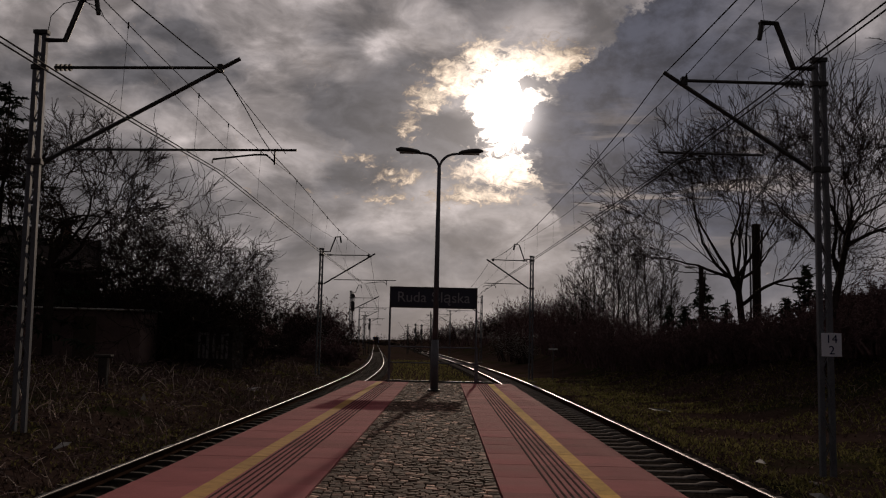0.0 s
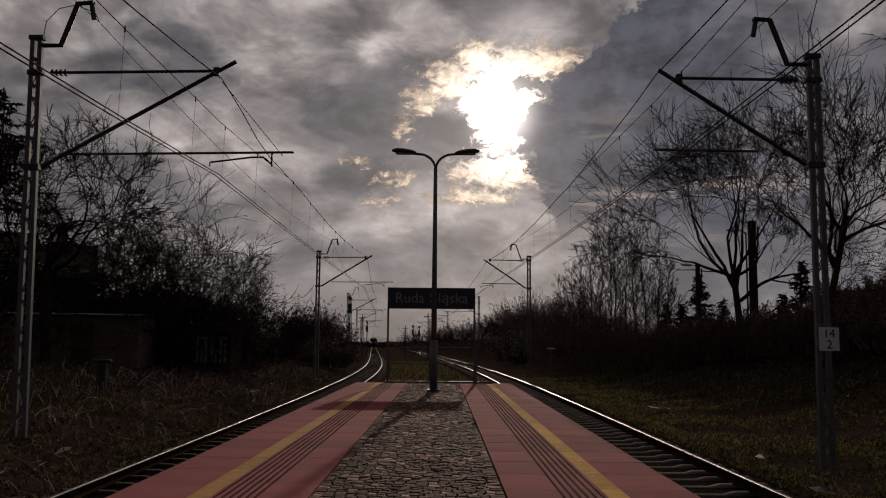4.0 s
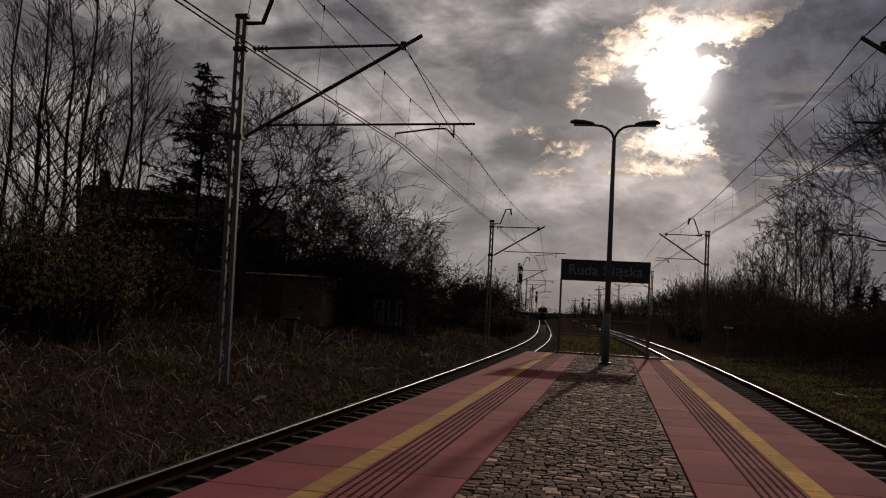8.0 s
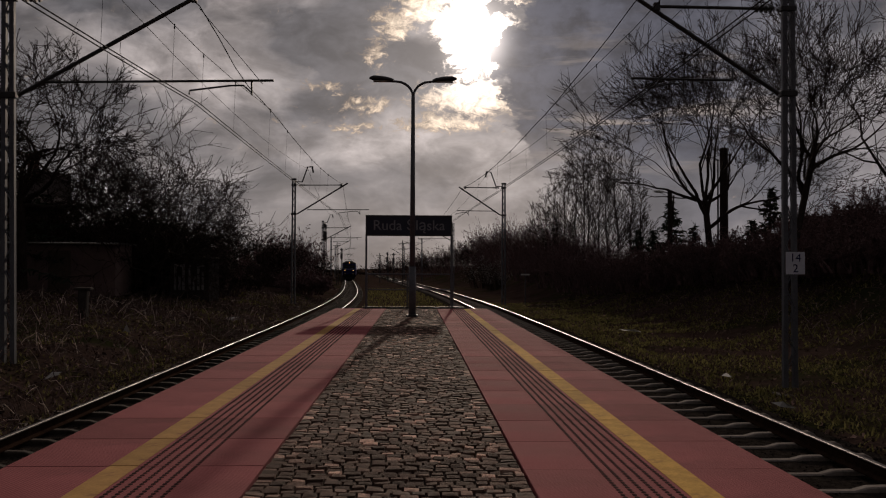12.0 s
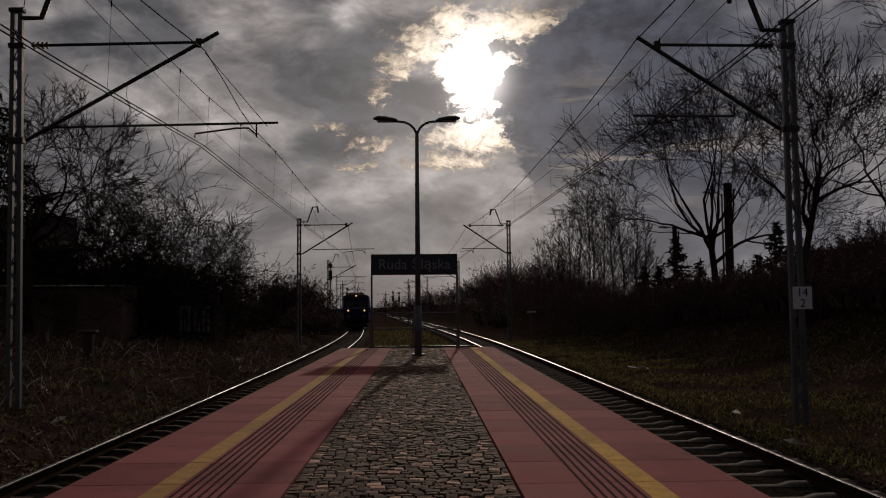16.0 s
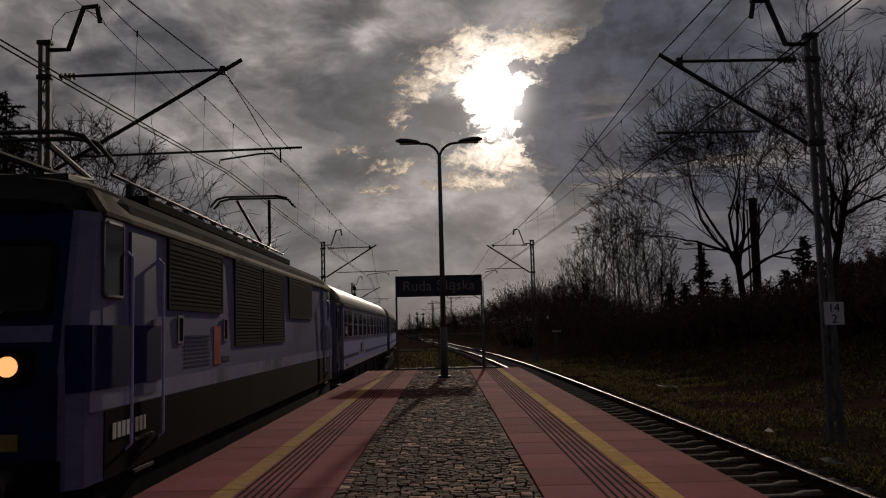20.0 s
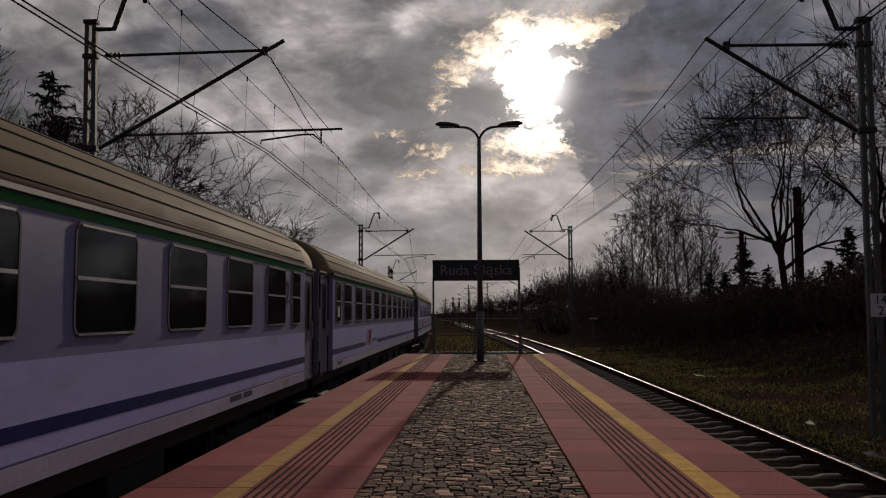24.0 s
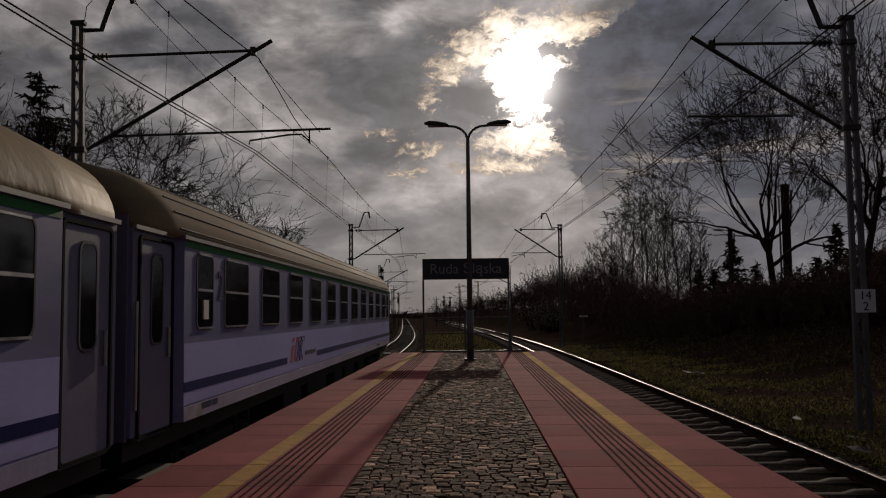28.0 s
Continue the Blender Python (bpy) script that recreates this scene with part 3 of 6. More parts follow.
def make_mast(x, y, base_z, top, reach, wire_z, label, tie=0.72, tip_drop=0.5, tube=(0.55, 1.22), drop=0.77, near=False):
    """A catenary mast with its cantilever; reach: signed distance to the arm's tip."""
    mast = thing("catenary_mast", (x, y, 0), label, "catenary mast", "catenary masts")
    s = 1 if reach > 0 else -1
    part("footing", Geo().box(-0.32, 0.32, -0.28, 0.28, base_z - 0.5, base_z - 0.02), FOOTING, mast, "weathered concrete footing", 0.03)
    part("column", lattice_mast(top, base_z + 0.1), STEEL, mast)
    bars = lacing(top, base_z + 0.1)
    if near:
        for bar in bars:
            part("lacing_bar", bar, STEEL, mast)
    else:
        g = Geo()
        for bar in bars:
            g.add(bar.v, bar.f)
        tagged(part("lacing", g, STEEL, mast), kind="stuff")
    part("cap", Geo().box(-0.15, 0.15, -0.08, 0.08, top - 0.02, top + 0.07), DARKSTEEL, mast, bevel=0.01)
    tip = reach
    z_tip = top - tip_drop
    z_tie = top - tie
    z_foot = wire_z + 0.02
    part("strut", Geo().tube((s * 0.2, 0, z_foot), (tip, 0, z_tip), 0.045, n=8), DARKSTEEL, mast)
    part("tie_rod", Geo().tube((s * 0.3, 0, z_tie), (tip - s * 0.42, 0, z_tie + 0.02), 0.032, n=6), DARKSTEEL, mast)
    g = Geo()
    for i in range(4):
        g.tube((s * (0.34 + 0.09 * i), 0, z_tie), (s * (0.38 + 0.09 * i), 0, z_tie), 0.075, n=8)
    part("insulator", g, DARKSTEEL, mast)
    part("clamp", Geo().box(-0.06, 0.06, -0.06, 0.06, z_tie - 0.1, z_tie + 0.07, Matrix.Translation((tip - s * 0.4, 0, 0.02))), DARKSTEEL, mast, bevel=0.01)
    part("steady_tube", Geo().tube((s * tube[0], 0, wire_z + 0.28), (tip + s * tube[1], 0, wire_z + 0.3), 0.026, n=6), DARKSTEEL, mast)
    e = tip + s * drop
    k = s if drop > 0 else -s * 0.62
    part("registration_arm", Geo().line([(e - k * 1.27, 0, wire_z + 0.02), (e - k * 1.26, 0, wire_z + 0.1), (e - k * 0.42, 0, wire_z + 0.2), (e - k * 0.17, 0, wire_z + 0.2), (e - k * 0.01, 0, wire_z + 0.06)], 0.02, 6), DARKSTEEL, mast)
    part("dropper_arm", Geo().tube((e, 0, wire_z + 0.32), (e, 0, wire_z), 0.02, n=6), DARKSTEEL, mast)
    if tube[0] > 1:
        part("tube_hanger", Geo().tube((s * tube[0], 0, wire_z + 0.28), (s * tube[0], 0, wire_z + 0.5), 0.018, n=5), DARKSTEEL, mast)
    g = Geo()
    for b in (-0.05, 0.05):
        g.line([(s * 0.1, b, top - 0.14), (s * 0.5, b, top - 0.14), (s * 0.82, b, top + 0.76), (s * 1.15, b, top + 0.78)], 0.034, 5)
    part("bracket", g, DARKSTEEL, mast)
    for u in (0.2, 0.5, 0.8):
        part("bracket_rung", Geo().tube((s * (0.5 + 0.32 * u), -0.05, top - 0.14 + 0.9 * u), (s * (0.5 + 0.32 * u), 0.05, top - 0.14 + 0.9 * u), 0.02, n=5), DARKSTEEL, mast)
    part("feeder_insulator", Geo().tube((s * 1.1, 0, top + 0.76), (s * 1.16, 0, top + 0.42), 0.05, n=8), DARKSTEEL, mast)
    part("strut_clamp", Geo().box(-0.165, 0.165, -0.075, 0.075, z_foot - 0.06, z_foot + 0.06), DARKSTEEL, mast, bevel=0.01)
    part("tie_clamp", Geo().box(-0.16, 0.16, -0.075, 0.075, z_tie - 0.05, z_tie + 0.05), DARKSTEEL, mast, bevel=0.01)
    return mast


def sag(p, q, dip, n=14):
    p, q = Vector(p), Vector(q)
    return [p.lerp(q, i / n) - Vector((0, 0, dip * 4 * (i / n) * (1 - i / n))) for i in range(n + 1)]


def make_lamp():
    lamp = thing("platform_lamp", (0.05, 26.3, 0), "grey steel platform lamp with two arms, on the cobbles", "street lamp")
    part("base_flange", Geo().tube((0, 0, 0), (0, 0, 0.06), 0.2, n=10), DARKSTEEL, lamp)
    part("pole", Geo().line([(0, 0, 0), (0, 0, 1.5)], 0.11, 12).line([(0, 0, 1.5), (0, 0, 6.65)], 0.085, 12, 0.055), STEEL, lamp, smooth=True)
    for s in (-1, 1):
        pts = [(0, 0, 6.55)] + [(s * 0.5 * (1 - math.cos(a)), 0, 6.6 + 0.48 * math.sin(a)) for a in [i * math.pi / 12 for i in range(1, 7)]] + [(s * 0.75, 0, 7.1)]
        part("arm", Geo().line(pts, 0.038, 8), STEEL, lamp, smooth=True)
        rings = []
        for u, w, h in ((0, 0.05, 0.05), (0.1, 0.13, 0.085), (0.35, 0.17, 0.11), (0.6, 0.15, 0.10), (0.74, 0.04, 0.04)):
            rings.append([Vector((s * (0.58 + u), w * math.cos(t), 7.1 + u * 0.1 + h * math.sin(t) * (1 if math.sin(t) > 0 else 0.5))) for t in [2 * math.pi * i / 10 for i in range(10)]])
        head = part("lamp_head", Geo().loft(rings), DARKSTEEL, lamp, smooth=True)
        part("lens", Geo().box(s * 0.7 if s > 0 else -1.2, 1.2 if s > 0 else -0.7, -0.1, 0.1, 7.075, 7.1), mat("lamp_lens", (0.3, 0.3, 0.28), (0.4, 0.4, 0.38), 0.3, bump=0), head)


def text_mesh(name, body, size):
    cu = bpy.data.curves.new(name, "FONT")
    cu.body, cu.size, cu.extrude, cu.align_x, cu.align_y = body, size, 0.004, "CENTER", "CENTER"
    ob = bpy.data.objects.new(name, cu)
    scene.collection.objects.link(ob)
    bpy.context.view_layer.update()
    me = bpy.data.meshes.new_from_object(ob.evaluated_get(bpy.context.evaluated_depsgraph_get()))
    bpy.data.objects.remove(ob)
    return me


def make_sign():
    sign = thing("station_sign", (-0.1, 31.55, 0), "dark blue station name board on two posts", "sign")
    BLUE = mat("sign_blue", (0.012, 0.016, 0.035), (0.02, 0.026, 0.055), 0.5, scale=2, bump=0.05)
    part("board", Geo().box(-1.52, 1.52, -0.03, 0.03, 2.66, 3.33), BLUE, sign, bevel=0.008)
    g = Geo()
    for x0, x1, z0, z1 in ((-1.56, 1.56, 3.32, 3.37), (-1.56, 1.56, 2.62, 2.67), (-1.56, -1.51, 2.67, 3.32), (1.51, 1.56, 2.67, 3.32)):
        g.box(x0, x1, -0.045, 0.045, z0, z1)
    part("frame", g, DARKSTEEL, sign)
    me = text_mesh("lettering", "Ruda Śląska", 0.52)
    me.materials.append(mat("sign_white", (0.2, 0.21, 0.24), (0.28, 0.29, 0.32), 0.5, bump=0))
    t = part("lettering", me, None, sign, "pale lettering reading Ruda Śląska")
    t.matrix_basis = pose(0, -0.034, 2.99, 90, 0, 0)
    for s in (-1, 1):
        part("post", Geo().tube((s * 1.535, 0.0, -0.02), (s * 1.535, 0, 2.64), 0.035, n=8), STEEL, sign)
    # barrier across the platform end
    rail = thing("barrier", (0, 31.75, 0), "low tubular steel barrier across the platform end", "railing")
    for x in (-1.62, -0.15, 1.5):
        part("post", Geo().tube((x, 0, -0.02), (x, 0, 1.25), 0.028, n=8), STEEL, rail)
    for z in (0.68, 1.24):
        part("rail", Geo().tube((-1.64, 0, z), (1.52, 0, z), 0.024, n=8), STEEL, rail)
    part("kick_bar", Geo().box(-1.75, 2.1, -0.05, 0.05, 0.0, 0.06), DARKSTEEL, rail)


make_ground()
make_track("track_1", left_x, RAIL_L, -12.0, 700.0, "railway track with rusty rails on dark ballast", TIMBER, RAILWORN)
make_track("track_2", right_x, RAIL_R, -12.0, 700.0, "railway track with polished rail and concrete sleepers", SLEEPER, RAILTOP)
PLATFORM = make_platform()
MAST_LABEL = "grey lattice catenary mast with a cantilever arm on the bank"
ML = make_mast(-8.06, 18.0, -0.62, 7.62, 4.14, 4.9, MAST_LABEL, near=True)
ML.matrix_basis = pose(-8.06, 18.0, 0, 0, -0.8, 0)
make_mast(7.57, 17.2, -1.0, 7.1, -3.05, 4.92, MAST_LABEL, 0.46, 0.28, (1.12, 0.12), -0.94, True)
make_mast(-7.25, 53.0, -0.8, 6.85, 3.25, 4.74, MAST_LABEL, 0.34, 0.2, (0.8, 1.3), 0.74)
make_mast(5.7, 55.0, -0.9, 6.85, -2.85, 4.85, MAST_LABEL, 0.24, 0.2, (0.5, 0.1), -0.6)
for y in (100, 150, 205):
    make_mast(left_x(y) - 3.2, y, -0.8, 6.9, 3.2, 4.8, MAST_LABEL)
    make_mast(right_x(y) + 3.0, y + 4, -0.9, 6.9, -3.05, 4.85, MAST_LABEL)
make_lamp()
make_sign()


# ---- the train ----
TRAIN = []
LOCOHULL = mat("loco_lavender", (0.125, 0.13, 0.26), (0.18, 0.185, 0.35), 0.6, gloss=0.08, scale=0.8, fine=14, bump=0.04, stain=(0.09, 0.09, 0.16), stain_at=0.5, stretch=(1, 0.5, 1.5))
HULL = mat("hull_lavender", (0.145, 0.157, 0.33), (0.19, 0.203, 0.40), 0.45, gloss=0.15, scale=0.8, fine=14, bump=0.04, stain=(0.14, 0.14, 0.27), stain_at=0.54, stretch=(1, 0.5, 1.5))
WHITE = mat("hull_white", (0.38, 0.405, 0.80), (0.46, 0.485, 0.90), 0.45, gloss=0.15, scale=0.8, fine=14, bump=0.04, stain=(0.34, 0.34, 0.55), stain_at=0.54, stretch=(1, 0.4, 1.8))
STRIPE = mat("stripe_navy", (0.014, 0.016, 0.10), (0.024, 0.026, 0.15), 0.7, gloss=0.02, scale=1.2, fine=14, bump=0.04)
NAVY = mat("hull_navy", (0.010, 0.011, 0.065), (0.017, 0.018, 0.10), 0.7, gloss=0.04, scale=1.2, fine=14, bump=0.04)
SKIRT = mat("hull_skirt", (0.30, 0.30, 0.48), (0.42, 0.42, 0.62), 0.5, scale=1.2, fine=18, bump=0.08, stain=(0.22, 0.2, 0.2), stain_at=0.52)
ROOF = mat("roof_paint", (0.155, 0.116, 0.078), (0.25, 0.187, 0.12), 0.85, 0.0, gloss=0.08, scale=0.7, fine=9, bump=0.12, depth=0.02, stain=(0.14, 0.12, 0.09), stain_at=0.54, stretch=(1.5, 0.25, 1))
ROOFGREY = mat("roof_grey", (0.085, 0.09, 0.07), (0.15, 0.155, 0.122), 0.52, 0.0, gloss=0.3, scale=0.8, fine=2.6, bump=0.55, depth=0.03, stain=(0.10, 0.105, 0.085), stain_at=0.52, stretch=(0.5, 4.0, 0.5))
ROOFTAN = mat("roof_tan", (0.125, 0.088, 0.04), (0.215, 0.152, 0.066), 0.68, gloss=0.12, scale=0.8, fine=6, bump=0.5, depth=0.03, stain=(0.12, 0.10, 0.07), stain_at=0.52, stretch=(1.0, 1.6, 1))
ORANGE = mat("orange_line", (0.42, 0.20, 0.03), (0.5, 0.25, 0.05), 0.5, bump=0)
LOCOEDGE = mat("loco_edge_cream", (0.20, 0.178, 0.142), (0.31, 0.275, 0.22), 0.9, gloss=0.05, scale=2, bump=0.05, stain=(0.06, 0.05, 0.042), stain_at=0.5)
LOCOWHITE = mat("loco_pale_line", (0.24, 0.25, 0.40), (0.32, 0.33, 0.5), 0.6, gloss=0.08, scale=1.2, fine=14, bump=0.04, stain=(0.16, 0.16, 0.22), stain_at=0.5)
CABDOOR = mat("cab_door_blue", (0.085, 0.092, 0.21), (0.12, 0.128, 0.28), 0.5, gloss=0.2, scale=1.2, fine=14, bump=0.04)
GUTTER = mat("gutter", (0.14, 0.14, 0.155), (0.22, 0.22, 0.235), 0.5, scale=2, bump=0.05, stain=(0.26, 0.24, 0.2), stain_at=0.5)
GREEN = mat("green_line", (0.022, 0.14, 0.045), (0.035, 0.19, 0.06), 0.6, gloss=0.1, bump=0)
ALU = mat("aluminium", (0.34, 0.34, 0.38), (0.48, 0.48, 0.52), 0.35, 0.8, scale=6, bump=0.03)
DOORPAINT = mat("door_paint", (0.13, 0.133, 0.22), (0.175, 0.178, 0.28), 0.5, gloss=0.15, scale=0.9, fine=16, bump=0.04, stain=(0.08, 0.08, 0.11), stain_at=0.52)
FRAME = mat("window_frame_paint", (0.07, 0.072, 0.10), (0.11, 0.112, 0.15), 0.7, gloss=0.12, scale=4, bump=0)
GLASS = mat("dark_glass", (0.010, 0.011, 0.014), (0.018, 0.019, 0.022), 0.04, scale=1, bump=0.015, gloss=0.28)
UNDER = mat("underframe", (0.010, 0.009, 0.009), (0.03, 0.026, 0.024), 0.85, scale=3, bump=0.2)
RUBBER = mat("rubber", (0.009, 0.009, 0.010), (0.02, 0.02, 0.022), 0.85, gloss=0.03, scale=6, bump=0.1)
RED = mat("logo_red", (0.38, 0.05, 0.04), (0.48, 0.07, 0.05), 0.45, bump=0)
INK = mat("ink", (0.018, 0.02, 0.075), (0.028, 0.03, 0.10), 0.8, gloss=0.08, bump=0)
LOUVRE = mat("louvre", (0.003, 0.003, 0.004), (0.007, 0.007, 0.009), 0.9, 0.0, gloss=0.03, scale=4, bump=0.05)
LOCOGREY = mat("loco_grey", (0.011, 0.010, 0.011), (0.024, 0.022, 0.023), 0.95, gloss=0.015, scale=1.2, fine=16, bump=0.1, stain=(0.04, 0.035, 0.03))
GLOW = mat("headlight_glow", (1.0, 0.46, 0.17), (1.0, 0.46, 0.17), 0.6, gloss=0.1, bump=0, emit=1.4)
PAPER = mat("paper", (0.6, 0.6, 0.6), (0.75, 0.75, 0.74), 0.7, bump=0)


def round_rect(y0, y1, z0, z1, r, n=4):
    pts = []
    for cy, cz, a0 in ((y1 - r, z1 - r, 0), (y0 + r, z1 - r, 90), (y0 + r, z0 + r, 180), (y1 - r, z0 + r, 270)):
        for i in range(n + 1):
            a = radians(a0 + 90 * i / n)
            pts.append((cy + r * math.cos(a), cz + r * math.sin(a)))
    return pts


def pane_geo(x0, x1, outline):
    k = len(outline)
    vs = [(x0, a, b) for a, b in outline] + [(x1, a, b) for a, b in outline]
    return Geo().add(vs, [(i, (i + 1) % k, k + (i + 1) % k, k + i) for i in range(k)] + [tuple(range(k)), tuple(range(k, 2 * k))])


def ring_geo(x0, x1, outer, inner):
    k = len(outer)
    vs = [(x0, a, b) for a, b in outer] + [(x1, a, b) for a, b in outer] + [(x1, a, b) for a, b in inner] + [(x0, a, b) for a, b in inner]
    fs = []
    for i in range(k):
        j = (i + 1) % k
        for a in range(4):
            b = (a + 1) % 4
            fs.append((a * k + i, a * k + j, b * k + j, b * k + i))
    return Geo().add(vs, fs)


def window_meshes(w, h, r, bar):
    out, inn = round_rect(-w / 2, w / 2, -h / 2, h / 2, r), round_rect(-w / 2 + 0.024, w / 2 - 0.024, -h / 2 + 0.024, h / 2 - 0.024, r * 0.85)
    frame_me = ring_geo(-0.03, 0.007, out, inn).mesh("window_frame", FRAME)
    pane_me = pane_geo(-0.02, 0.002, inn).mesh("pane", GLASS)
    bar_me = Geo().box(0.0, 0.012, -w / 2 + 0.04, w / 2 - 0.04, bar - 0.014, bar + 0.014).mesh("window_bar", ALU) if bar is not None else None
    sill_me = Geo().box(0.0, 0.016, -w / 2 + 0.06, w / 2 - 0.06, -h / 2 + 0.014, -h / 2 + 0.034).mesh("window_sill", ALU)
    trim_me = Geo().box(0.0, 0.014, -w / 2 + 0.09, w / 2 - 0.09, h / 2 - 0.04, h / 2 - 0.022).mesh("window_trim", ALU)
    return frame_me, pane_me, bar_me, sill_me, trim_me


def put_window(car, meshes, x, y, z, side):
    f = part("window", meshes[0], None, car)
    f.matrix_basis = pose(x * side, y, z, 0, 0, 0 if side > 0 else 180)
    part("pane", meshes[1], None, f)
    if meshes[2]:
        part("window_bar", meshes[2], None, f)
    part("window_sill", meshes[3], None, f)
    part("window_trim", meshes[4], None, f)
    return f


def side_panel(name, car, side, x, y0, y1, z0, z1, material, proud=0.004, label=""):
    a, b = (x - 0.01, x + proud) if side > 0 else (-x - proud, -x + 0.01)
    return part(name, Geo().box(a, b, y0, y1, z0, z1), material, car, label)


def bogie_geo():
    g = Geo()
    for s in (-1, 1):
        g.box(s * 1.0 - 0.07, s * 1.0 + 0.07, -1.75, 1.75, 0.42, 0.62)
        for y in (-1.25, 1.25):
            g.box(s * 1.02 - 0.12, s * 1.02 + 0.12, y - 0.2, y + 0.2, 0.32, 0.6)
            g.tube((s * 1.02, y + 0.34, 0.35), (s * 1.02, y + 0.34, 0.85), 0.1, n=8)
            g.tube((s * 1.02, y - 0.34, 0.35), (s * 1.02, y - 0.34, 0.85), 0.1, n=8)
    return g.box(-1.0, 1.0, -0.25, 0.25, 0.5, 0.75)


BOGIE = bogie_geo().mesh("bogie", UNDER)
WHEELSET = Geo().tube((-0.78, 0, 0), (-0.64, 0, 0), 0.46, n=18).tube((0.64, 0, 0), (0.78, 0, 0), 0.46, n=18).tube((-1.0, 0, 0), (1.0, 0, 0), 0.09, n=8).mesh("wheelset", UNDER)


def bogies(car, ys):
    for y in ys:
        b = part("bogie", BOGIE, None, car)
        b.matrix_basis = pose(0, y, 0)
        for d in (-1.25, 1.25):
            w = part("wheelset", WHEELSET, None, b)
            w.matrix_basis = pose(0, d, 0.46)


def buffers(car, ys):
    for y, s in ys:
        for x in (-0.87, 0.87):
            part("buffer", Geo().tube((x, y, 1.05), (x, y + s * 0.5, 1.05), 0.09, n=8).tube((x, y + s * 0.5, 1.05), (x, y + s * 0.56, 1.05), 0.24, n=14), UNDER, car)


def car_section(hw, z_eave, z_top, n=9, side=0.72, crown=0.86):
    """Half outline of the roof from eave to eave."""
    pts = []
    for i in range(n + 1):
        a = math.pi * i / n
        c, s = math.cos(a), math.sin(a)
        pts.append((hw * math.copysign(abs(c) ** side, c), z_eave + (z_top - z_eave) * abs(s) ** crown))
    return pts


WIN_BIG = window_meshes(1.18, 0.88, 0.11, 0.01)
WIN_NARROW = window_meshes(0.64, 0.88, 0.12, 0.01)
WIN_SMOOTH = window_meshes(1.18, 0.88, 0.08, -0.02)
DOOR_WIN = window_meshes(0.34, 0.9, 0.1, None)


CLASS_TWO = text_mesh("class_digit", "2", 0.5)
CLASS_TWO.materials.append(INK)


